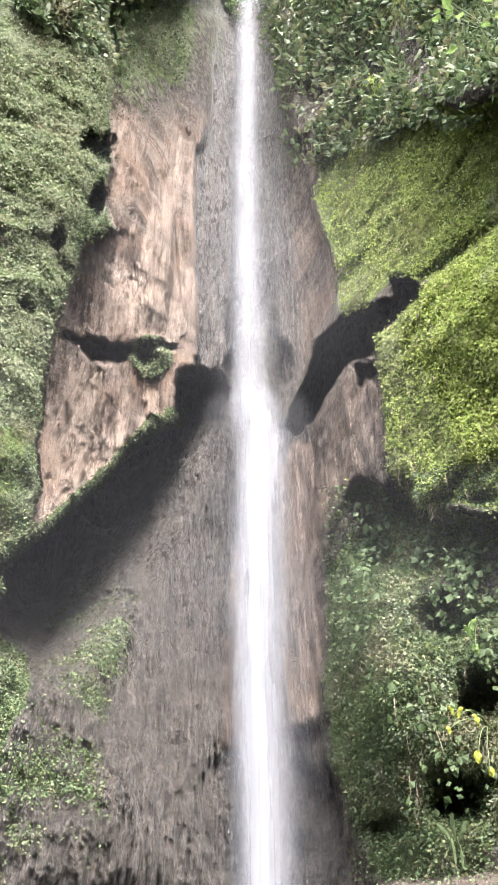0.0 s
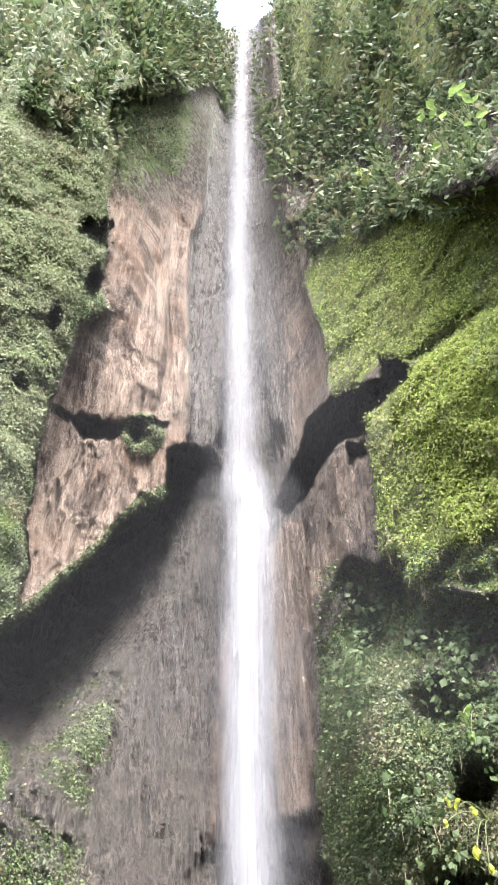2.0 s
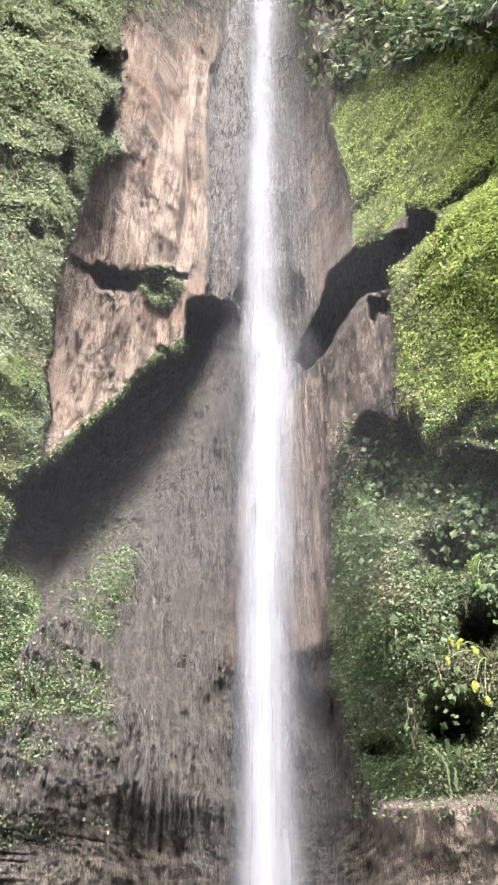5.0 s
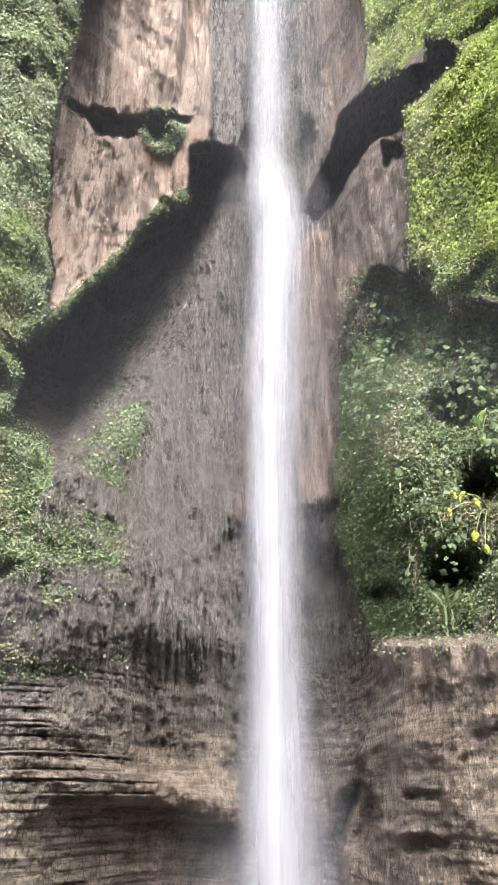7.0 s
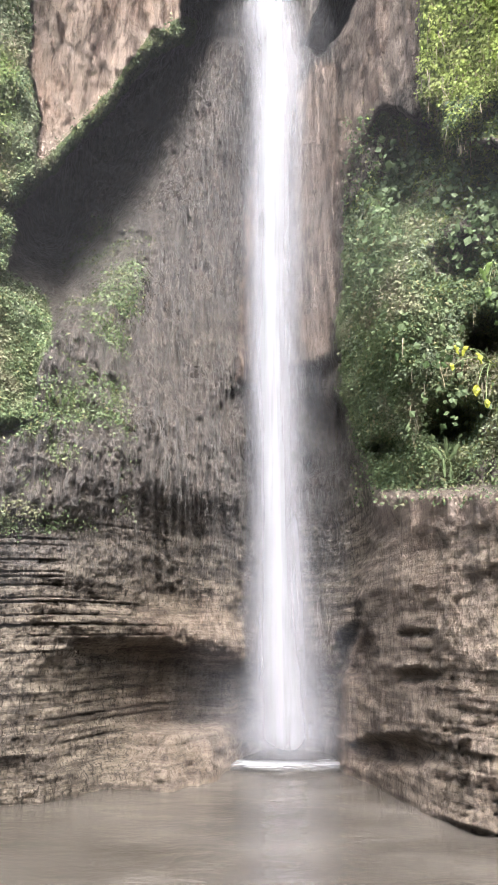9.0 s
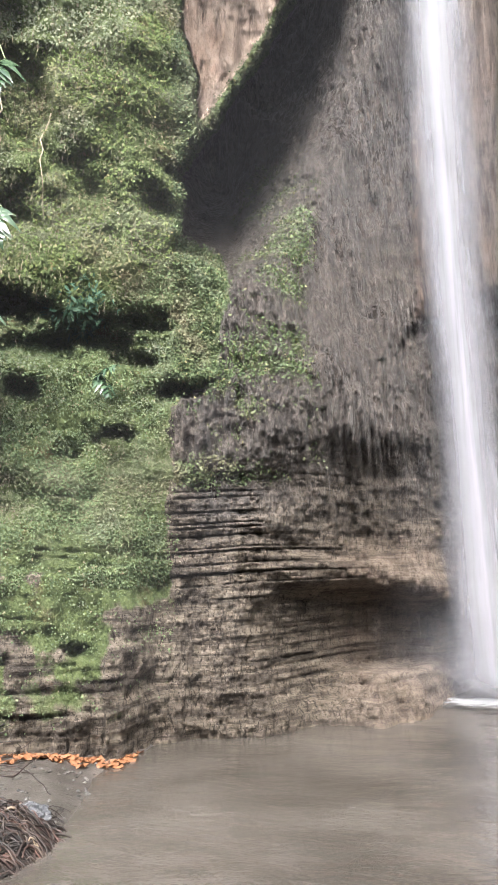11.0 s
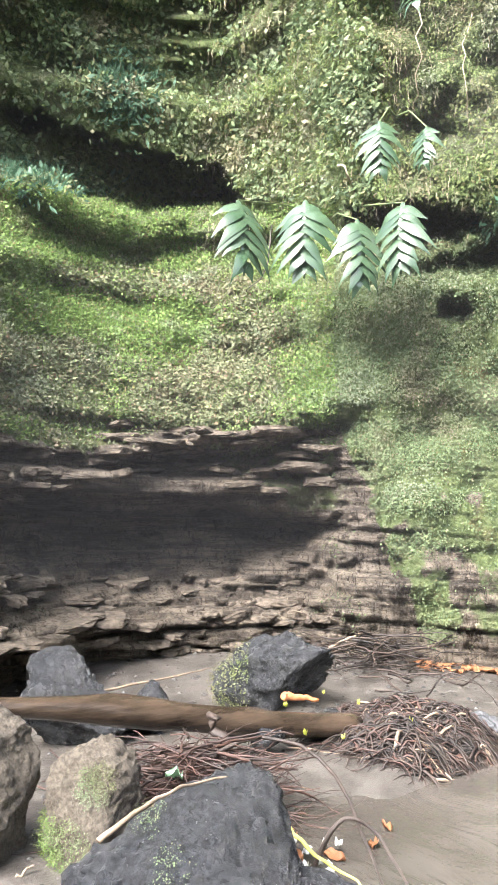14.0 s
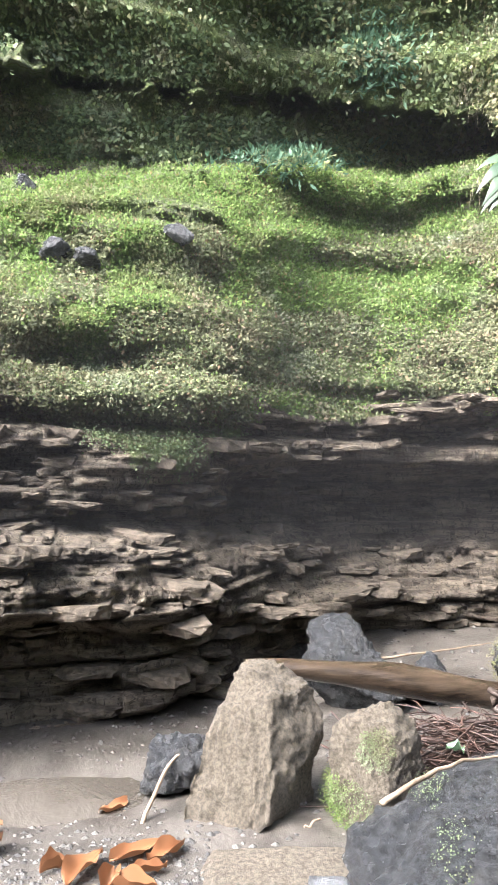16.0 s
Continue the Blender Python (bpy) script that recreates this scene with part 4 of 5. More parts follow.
p, n, a, e = sample("cliff_left", lambda a, e, l: l * (a > 43) * (e < 23) * (e > 4.5) * (0.06 + step(-0.15, 0.25, noise3(a * 0.22, e * 0.35, a * 0, 9) + 0.09 * (e - 13.5) + 0.5 * (a < 52))), 85000, 2)
leaf_cloud("shelf_ferns", p, n + np.array([0, 0, 0.5]), far_size(p, 0.036), MAT_GRASS, "bright green fern and moss carpet on the rock shelf", "fern", 0.15, 0.7, 0.6, 2)
p, n, a, e = sample("cliff_left", lambda a, e, l: l * (a > 46) * (e < 19) * (e > 4.5) * step(-0.2, 0.3, -noise3(a * 0.22, e * 0.35, a * 0, 9) + 0.09 * (13.5 - e)), 60000, 6)
leaf_cloud("shelf_creeper", p, n + np.array([0, 0, 0.2]), far_size(p, 0.045), MAT_DRY, "brownish and grey-green creeping plants on the rock shelf", "creeper", 0.4, 0.7, 0.8, 6)
p, n, a, e = sample("cliff_right", lambda a, e, l: l ** 2 * (e > 32) * (e < 66), 110000, 3)
leaf_cloud("slab_moss_leaves", p, n, far_size(p, 0.038), MAT_SLABLEAF, "yellow-green moss and small plants on the overhang", "moss", 0.5, 0.7, 0.45, 3)
p, n, a, e = sample("cliff_right", lambda a, e, l: (l + 0.1) * (e < 38) * (e > 10.5) * (a > -30), 90000, 4)
leaf_cloud("wall_shrub_leaves", p, n, far_size(p, 0.04), MAT_DARKLEAF, "dark green ivy-like plants below the overhang", "ivy", 0.5, 0.7, 0.7, 4)
p, n, a, e = sample("cliff_back", lambda a, e, l: (l ** 2) * (a > 11) * (e < 32), 26000, 7)
leaf_cloud("ledge_moss_leaves", p, n, far_size(p, 0.034), MAT_DARKLEAF, "green moss and small plants on the rock ledge", "moss", 0.5, 0.7, 0.5, 7)
p, n, a, e = sample("cliff_back", lambda a, e, l: l ** 2, 24000, 5)
leaf_cloud("wet_wall_moss", p, n, far_size(p, 0.034), MAT_DARKLEAF, "sparse green moss on the wet rock", "moss", 0.5, 0.6, 0.6, 5)


# ---------------------------------------------------------------- boulders
def polar(az, rho):
    return -rho * math.sin(radians(az)), rho * math.cos(radians(az))


def boulder(label, mat, az, rho, size, tilt=(0, 0, 0), seed=0, cuts=9, sink=0.08, rough=0.15, name="boulder"):
    """A stone cut by random planes, then worn."""
    rng = random.Random(seed)
    bm = bmesh.new()
    bmesh.ops.create_icosphere(bm, subdivisions=5, radius=1.0)
    planes = []
    for _ in range(cuts):
        d = Vector((rng.gauss(0, 1), rng.gauss(0, 1), rng.gauss(0, 1))).normalized()
        planes.append((d, rng.uniform(0.5, 0.82)))
    turn = Euler([radians(v) for v in tilt]).to_matrix()
    for v in bm.verts:
        c = v.co.copy()
        for d, far in planes:
            over = c.dot(d) - far
            if over > 0:
                c -= d * over * 0.96
        q = c * 2.2 + Vector((seed * 3.1, 0, 0))
        c += c.normalized() * (rough * noise.fractal(q, 0.9, 2.1, 5) + 0.35 * rough * noise.fractal(q * 5, 0.8, 2.1, 4))
        v.co = turn @ Vector((c.x * size[0], c.y * size[1], c.z * size[2]))
    low = min(v.co.z for v in bm.verts)
    for f in bm.faces:
        f.smooth = True
    me = bpy.data.meshes.new(name)
    bm.to_mesh(me)
    bm.free()
    me.materials.append(mat)
    x, y = polar(az, rho)
    ob = tagged(new(name, me), label, "boulder")
    ob.location = (x, y, ground_z(x, y) - low - sink)
    ob.rotation_euler = (0, 0, radians(az))
    return ob


def cut_stone(label, mat, az, rho, corners, seed=0, wear=0.02, name="boulder", sink=0.0):
    """A broken stone: the hull of a few corners (right, away, up), its faces roughened and its edges worn."""
    bm = bmesh.new()
    for c in corners:
        bm.verts.new(c)
    bmesh.ops.convex_hull(bm, input=bm.verts)
    loose = [v for v in bm.verts if not v.link_faces]
    bmesh.ops.delete(bm, geom=loose, context="VERTS")
    for _ in range(3):
        bmesh.ops.subdivide_edges(bm, edges=[e for e in bm.edges if e.calc_length() > 0.05], cuts=1, use_grid_fill=True)
        bmesh.ops.triangulate(bm, faces=bm.faces)
    bmesh.ops.smooth_vert(bm, verts=bm.verts, factor=0.12, use_axis_x=True, use_axis_y=True, use_axis_z=True)
    bmesh.ops.subdivide_edges(bm, edges=[e for e in bm.edges if e.calc_length() > 0.02], cuts=1, use_grid_fill=True)
    bmesh.ops.triangulate(bm, faces=bm.faces)
    bm.normal_update()
    moved = []
    for v in bm.verts:
        q = v.co * 5 + Vector((seed * 3.7, 1.3, 0))
        moved.append(v.co + v.normal * wear * (0.7 * noise.fractal(q, 0.9, 2.1, 4) + 0.6 * noise.fractal(q * 7, 0.7, 2.1, 4)))
    for v, c in zip(bm.verts, moved):
        v.co = c
    for f in bm.faces:
        f.smooth = True
    me = bpy.data.meshes.new(name)
    bm.to_mesh(me)
    bm.free()
    me.materials.append(mat)
    x, y = polar(az, rho)
    ob = tagged(new(name, me), label, "boulder")
    ob.location = (x, y, ground_z(x, y) - sink)
    ob.rotation_euler = (0, 0, radians(az))
    return ob


cut_stone("tall tan porous boulder leaning on the sand", MAT_TUFF, 68.8, 3.42, [(-0.07, 0.16, 0.67), (0.09, 0.2, 0.655), (0.27, 0.2, 0.55), (0.31, 0.16, 0.4), (0.24, 0.2, 0.0), (-0.06, -0.14, -0.02), (-0.33, -0.02, -0.02), (-0.3, 0.0, 0.1), (-0.2, 0.03, 0.4), (0.07, -0.02, 0.55), (0.07, -0.15, 0.1), (-0.2, 0.45, 0), (0.2, 0.5, 0), (0.02, 0.42, 0.6)], 3, 0.036, sink=0.04)
cut_stone("squat tan boulder with green moss patches", MAT_TUFF, 60.4, 3.42, [(-0.16, 0.0, 0.43), (-0.05, 0.05, 0.5), (0.09, 0.1, 0.53), (0.21, 0.15, 0.43), (0.22, 0.1, 0.22), (-0.07, -0.1, -0.02), (-0.18, 0.0, 0.12), (0.07, -0.12, 0.22), (0.16, 0.0, 0), (-0.15, 0.35, 0), (0.2, 0.35, 0), (0.05, 0.3, 0.45)], 5, 0.032, sink=0.04)
cut_stone("broad black wet boulder with a grey sheen", MAT_BLACK, 54.0, 2.9, [(0.3, 0.5, 0.46), (0.38, 0.42, 0.42), (-0.1, 0.25, 0.4), (-0.4, 0.0, 0.24), (-0.46, 0.05, 0), (-0.25, -0.5, 0.0), (-0.2, -0.45, 0.14), (0.42, -0.5, 0.16), (0.5, -0.5, 0), (0.42, 0.45, 0.1), (0.46, 0.4, 0), (0.12, -0.2, 0.43), (0.4, 0.0, 0.3), (-0.1, 0.5, 0), (0.2, 0.6, 0.3)], 8, 0.045, sink=0.05)
cut_stone("low black wet rock beside the puddle", MAT_BLACK, 44.0, 2.75, [(-0.5, 0.0, 0.0), (-0.42, 0.1, 0.27), (-0.2, 0.2, 0.26), (0.2, 0.16, 0.16), (0.55, 0.1, 0.14), (0.75, 0.1, 0.0), (0.5, -0.3, 0.0), (-0.1, -0.4, 0.1), (-0.3, -0.4, 0.0), (-0.3, 0.3, 0.0), (0.4, 0.3, 0.0), (0.1, -0.1, 0.22)], 9, 0.035, sink=0.04)
cut_stone("pale flat rock half sunk in the sand", MAT_TUFF, 67.0, 2.85, [(-0.35, 0, 0), (-0.25, 0.2, 0.07), (0.25, 0.2, 0.09), (0.35, 0, 0.04), (0.3, -0.25, 0), (-0.2, -0.3, 0.03), (-0.3, 0.3, 0), (0.3, 0.35, 0)], 21, 0.008, sink=0.03)
cut_stone("small wet blue-grey stone in the sand", MAT_GREY, 63.4, 2.72, [(-0.1, 0, 0), (-0.07, 0.05, 0.1), (0.06, 0.04, 0.11), (0.11, 0, 0.03), (0.05, -0.08, 0), (-0.05, -0.08, 0.02), (0, 0.12, 0)], 22, 0.006, sink=0.01)
boulder("dark wet faceted boulder behind the log", MAT_BLACK, 62.3, 5.2, (0.42, 0.34, 0.34), (0, 6, 0), 12, 12, 0.08)
boulder("small dark pointed rock behind the log", MAT_BLACK, 56.4, 5.4, (0.22, 0.2, 0.2), (0, 20, 0), 13, 9, 0.05)
boulder("black slanting slab with moss at its foot", MAT_BLACK, 46.8, 6.1, (0.56, 0.34, 0.3), (0, -22, 8), 15, 12, 0.05)
boulder("small dark rock on the wet sand", MAT_BLACK, 74.4, 3.85, (0.2, 0.18, 0.18), (0, -15, 0), 17, 9, 0.05)
boulder("wet grey stone in the driftwood", MAT_GREY, 32.8, 5.6, (0.14, 0.12, 0.1), (0, 0, 0), 19, 9, 0.02)


def tube(points, radii, sides=8, seed=0):
    """Vertices and faces of a tube along points."""
    pts = [Vector(p) for p in points]
    verts, faces = [], []
    n = len(pts)
    for i, p in enumerate(pts):
        d = (pts[min(i + 1, n - 1)] - pts[max(i - 1, 0)]).normalized()
        s = d.cross(Vector((0.13, 0.21, 0.97)))
        s = s.normalized() if s.length > 1e-4 else Vector((1, 0, 0))
        u = s.cross(d)
        for k in range(sides):
            a = 2 * math.pi * k / sides
            rr = radii[i] * (1 + 0.12 * noise.noise(Vector((k * 1.7, i * 0.4, seed * 5.1))))
            verts.append(p + (s * math.cos(a) + u * math.sin(a)) * rr)
    for i in range(n - 1):
        for k in range(sides):
            a, b = i * sides + k, i * sides + (k + 1) % sides
            faces.append((a, b, b + sides, a + sides))
    return verts, faces


def tube_mesh(name, points, radii, mat, sides=8, seed=0):
    v, f = tube(points, radii, sides, seed)
    n = len(v)
    me = bpy.data.meshes.new(name)
    me.from_pydata([tuple(q) for q in v], [], f + [tuple(range(sides))[::-1], tuple(range(n - sides, n))])
    me.polygons.foreach_set("use_smooth", [True] * len(me.polygons))
    me.materials.append(mat)
    return me


def log():
    ax, ay = polar(69.6, 4.15)
    bx, by = polar(41.5, 5.3)
    pts, rad = [], []
    for i in range(33):
        s = i / 32
        pts.append((ax + (bx - ax) * s, ay + (by - ay) * s, 0.55 - 0.4 * s + 0.02 * math.sin(s * 6)))
        rad.append((0.032 + 0.058 * min(1, s * 3)) * (1 - 0.15 * s) * (1 + 0.05 * math.sin(s * 21)))
    tagged(new("log", tube_mesh("log", pts, rad, MAT_LOG, 18, 3)), "wet peeled brown log lying across the boulders", "log")


log()


# ---------------------------------------------------------------- driftwood
def wander(rng, start, heading, length, wobble, lift, steps=9):
    pts, p = [], Vector(start)
    a, slope = heading, lift
    for i in range(steps):
        pts.append(p.copy())
        p = p + Vector((math.cos(a), math.sin(a), slope)) * (length / (steps - 1))
        a += rng.gauss(0, wobble)
        slope += rng.gauss(0, wobble * 0.5) - slope * 0.15
    return pts


def taper(n, thick, tip=0.35):
    return [thick * (1 - (1 - tip) * i / (n - 1)) for i in range(n)]


def tangle(name, label, az0, az1, r0, r1, count, height, mat, seed, thick=(0.004, 0.014), length=(0.35, 1.0)):
    """A heap of twigs and roots: stuff."""
    rng = random.Random(seed)
    verts, faces = [], []
    for _ in range(count):
        u, v = rng.gauss(0.5, 0.2), rng.gauss(0.5, 0.22)
        x, y = polar(az0 + (az1 - az0) * u, r0 + (r1 - r0) * v)
        peak = height * max(0.05, 1 - (abs(u - 0.5) * 2) ** 2 - 0.5 * (abs(v - 0.5) * 2) ** 2)
        pts = wander(rng, (x, y, ground_z(x, y) + rng.uniform(0.0, peak)), rng.gauss(radians((az0 + az1) / 2), 0.9) + rng.choice((0, math.pi)), rng.uniform(*length), 0.3, rng.gauss(-0.03, 0.08))
        for q in pts:
            q.z = max(q.z, ground_z(q.x, q.y) + 0.005)
        a, b = tube(pts, taper(len(pts), rng.uniform(*thick)), 5, rng.random() * 9)
        k = len(verts)
        verts += a
        faces += [tuple(i + k for i in f) for f in b]
    return tagged(new(name, mesh_from(name, [tuple(v) for v in verts], faces, mat)), label, "driftwood", kind="stuff")


tangle("root_tangle", "dark red-brown root tangle beside the log", 60, 46, 3.6, 4.35, 520, 0.34, MAT_REDROOT, 6, (0.003, 0.009), (0.2, 0.55))
tangle("far_root_tangle", "twigs washed against the foot of the rock", 44, 36, 6.8, 8.2, 130, 0.28, MAT_TWIG, 7, (0.004, 0.014), (0.3, 0.9))


def mound():
    u, v = np.meshgrid(np.linspace(-1, 1, 90), np.linspace(-1, 1, 66), indexing="ij")
    az, rho = 37.6 + 6.4 * u, 5.4 + 0.6 * v
    x, y = -rho * np.sin(np.radians(az)), rho * np.cos(np.radians(az))
    full = np.clip(1 - u**2 - v**2, 0, 1) ** 0.6
    z = ground_height(x, y) - 0.05 + (0.16 + 0.16 * fbm(x * 5, y * 5, x * 0, 5, 97, 0.6)) * full
    me = mesh_from("debris_mound", np.stack([x, y, z], -1).reshape(-1, 3), grid_faces(90, 66)[:, ::-1], MAT_TWIG)
    tagged(new("debris_mound", me), "dark matted mound of rotten plant debris", "debris")


def heap_strands(name, label, count, thick, length, mat, seed, lift=0.03):
    """Roots and split stems lying over the mound, each following its surface: stuff."""
    rng = random.Random(seed)
    verts, faces = [], []
    for _ in range(count):
        q, turn = math.sqrt(rng.random()), rng.uniform(0, 2 * math.pi)
        az, rho = 37.6 + 6.8 * q * math.cos(turn), 5.4 + 0.68 * q * math.sin(turn)
        x, y = polar(az, rho)
        pts = wander(rng, (x, y, 0), radians(az) + rng.gauss(0, 0.6) + rng.choice((0, math.pi)), rng.uniform(*length) * rng.uniform(0.5, 1.0), 0.4, 0, 8)
        up = rng.uniform(-0.02, lift)
        for k, p in enumerate(pts):
            a, d = math.degrees(math.atan2(-p.x, p.y)), math.hypot(p.x, p.y)
            full = max(0.0, 1 - ((a - 37.6) / 6.4) ** 2 - ((d - 5.4) / 0.6) ** 2) ** 0.6
            p.z = ground_z(p.x, p.y) + max(0.006, (0.15 + 0.1 * noise.noise(Vector((p.x * 3, p.y * 3, 0)))) * full) + up * math.sin(0.5 + k * 0.7)
        a, b = tube(pts, taper(len(pts), rng.uniform(*thick), 0.4), 5, rng.random() * 9)
        k = len(verts)
        verts += a
        faces += [tuple(i + k for i in f) for f in b]
    return tagged(new(name, mesh_from(name, [tuple(v) for v in verts], faces, mat)), label, "driftwood", kind="stuff")


mound()
heap_strands("driftwood_heap", "heap of dark wet roots and twigs on the sand", 1300, (0.0025, 0.009), (0.15, 0.55), MAT_TWIG, 4, 0.06)
heap_strands("red_root_heap", "red-brown fibrous roots matted over the driftwood", 520, (0.0025, 0.009), (0.15, 0.5), MAT_REDROOT, 14, 0.07)
heap_strands("pale_driftwood_heap", "bleached split sticks caught in the driftwood", 60, (0.005, 0.015), (0.15, 0.45), MAT_PALE, 5, 0.06)


def branch(label, ends, thick, mat, seed, bend=0.1, name="branch", steps=14):
    """A single stick through points of azimuth, distance and height."""
    rng = random.Random(seed)
    knots = [Vector((*polar(a, q), z)) for a, q, z in ends]
    pts = []
    for i in range(steps):
        t = i / (steps - 1) * (len(knots) - 1)
        k = min(int(t), len(knots) - 2)
        f = t - k
        p0, p1 = knots[max(k - 1, 0)], knots[min(k + 2, len(knots) - 1)]
        a, b = knots[k], knots[k + 1]
        m0, m1 = (b - p0) * 0.5, (p1 - a) * 0.5
        p = a * (2 * f**3 - 3 * f**2 + 1) + m0 * (f**3 - 2 * f**2 + f) + b * (3 * f**2 - 2 * f**3) + m1 * (f**3 - f**2)
        pts.append(p + Vector((rng.gauss(0, 1), rng.gauss(0, 1), rng.gauss(0, 1))) * bend * 0.04)
    return tagged(new(name, tube_mesh(name, pts, taper(steps, thick), mat, 8, seed)), label, "branch")


branch("dark thin branch arching over the puddle", [(52, 4.0, 0.3), (48, 4.1, 0.38), (43.5, 3.9, 0.3), (40.5, 3.4, 0.12), (38.6, 3.0, 0.0)], 0.013, MAT_TWIG, 1)
branch("dark forked twig standing in the puddle", [(44.5, 3.5, 0.0), (42.5, 3.5, 0.2), (40.0, 3.5, 0.16), (37.4, 3.3, 0.0)], 0.013, MAT_TWIG, 2)
branch("pale peeled stick lying on the black boulder", [(59.8, 2.78, 0.4), (57.0, 2.9, 0.45), (53.5, 3.1, 0.47), (50.4, 3.25, 0.45)], 0.011, MAT_PALE, 3)
branch("pale straight stick on the sand by the wall", [(47.0, 7.1, 0.16), (41.0, 7.6, 0.42)], 0.025, MAT_PALE, 4)
branch("orange-brown bark strip in the driftwood", [(46.6, 5.2, 0.34), (44.2, 5.3, 0.3)], 0.03, plain_material("orange_bark", (0.28, 0.09, 0.03), (0.45, 0.18, 0.07), 8.0), 5)
branch("yellow-green fallen stalk across the puddle", [(47.5, 3.75, 0.16), (44.5, 3.5, 0.06), (41.0, 3.25, 0.05)], 0.013, plain_material("yellow_stalk", (0.3, 0.28, 0.05), (0.5, 0.48, 0.12), 8.0), 6)
branch("orange bent twig leaning on the dark rock", [(77.0, 3.45, 0.03), (75.2, 3.65, 0.2), (73.6, 3.75, 0.24), (72.4, 3.75, 0.22)], 0.011, MAT_PALE, 7)
branch("thin brown stick between the boulders", [(66.5, 3.3, 0.02), (64.0, 3.35, 0.1)], 0.01, MAT_PALE, 8)
branch("blackened log stub by the driftwood", [(48.5, 4.75, 0.18), (45.5, 5.1, 0.2), (43.0, 5.4, 0.2)], 0.075, MAT_BLACK, 9, name="log")
branch("thin curved twig rising from the driftwood", [(36.5, 5.8, 0.25), (35.0, 5.8, 0.42), (33.0, 5.8, 0.36), (31.5, 5.8, 0.2)], 0.007, MAT_TWIG, 10)
branch("dark upright root stump beside the log", [(51.6, 4.1, 0.0), (51.2, 4.15, 0.3), (51.9, 4.15, 0.46)], 0.05, MAT_TWIG, 11, 0.4)
branch("thin reddish stick between log and wall", [(60.0, 5.6, 0.28), (52.0, 6.2, 0.32)], 0.012, MAT_PALE, 12)


# ---------------------------------------------------------------- fallen leaves
def curled_leaf(length, width, curl, seed, mat, name="fallen_leaf"):
    n, m = 13, 7
    s, t = np.meshgrid(np.linspace(0, 1, n), np.linspace(-1, 1, m), indexing="ij")
    half = width * 0.5 * np.sin(np.pi * np.clip(s, 0, 1) ** 0.8) ** 0.75 * (1 + 0.18 * noise3(s * 5, t * 0 + seed, s * 0, seed)) + 0.004
    x, y = (s - 0.5) * length, t * half
    z = 0.4 * curl * (0.5 * t**2 * half / width * 2 + 0.35 * (s - 0.5) ** 2) + 0.02 * noise3(s * 4 + seed, t * 2, s * 0, seed + 1) + 0.012
    return mesh_from(name, np.stack([x, y, z - z.min() + 0.004], -1).reshape(-1, 3), grid_faces(n, m), mat)


def fallen(az, rho, length, turn, curl, seed, label="curled orange-brown dead leaf on wet sand", mat=None, lift=0.0, slim=0.42, tilt=0.0):
    length *= 0.72
    x, y = polar(az, rho)
    ob = tagged(new("fallen_leaf", curled_leaf(length, length * slim, curl, seed, mat or MAT_ORANGE)), label, "leaf", "fallen leaves")
    ob.matrix_world = pose(x, y, max(ground_z(x, y), 0.0) + lift, 0, tilt, turn)
    return ob


for k, (az, rho, length, turn, curl) in enumerate(((88.0, 3.55, 0.24, 95, 0.25), (87.4, 3.3, 0.26, 150, 0.3), (83.2, 3.05, 0.16, 120, 0.25), (81.0, 3.0, 0.36, 140, 0.2), (79.2, 2.86, 0.26, 160, 0.25), (77.0, 3.12, 0.4, 110, 0.15), (75.2, 3.08, 0.3, 125, 0.2), (77.6, 2.8, 0.24, 70, 0.25), (79.0, 3.7, 0.24, 120, 0.08), (76.4, 2.95, 0.2, 100, 0.2))):
    fallen(az, rho, length, turn, curl, k + 1, slim=0.36)
branch("brown leaf stalk among the orange leaves", [(81.0, 3.1, 0.05), (78.5, 2.95, 0.06), (75.5, 2.72, 0.04)], 0.008, MAT_TWIG, 13, name="stalk")
for k in range(14):
    rng = random.Random(100 + k)
    fallen(rng.uniform(36, 47), rng.uniform(4.6, 5.8), rng.uniform(0.025, 0.05), rng.uniform(0, 180), 0.04, 90 + k, "small yellow fallen leaf among the driftwood", MAT_YELLOW, rng.uniform(0.05, 0.2))
fallen(54.5, 3.0, 0.1, 30, 0.1, 150, "small green fallen leaf on the black boulder", MAT_BIG, 0.47)


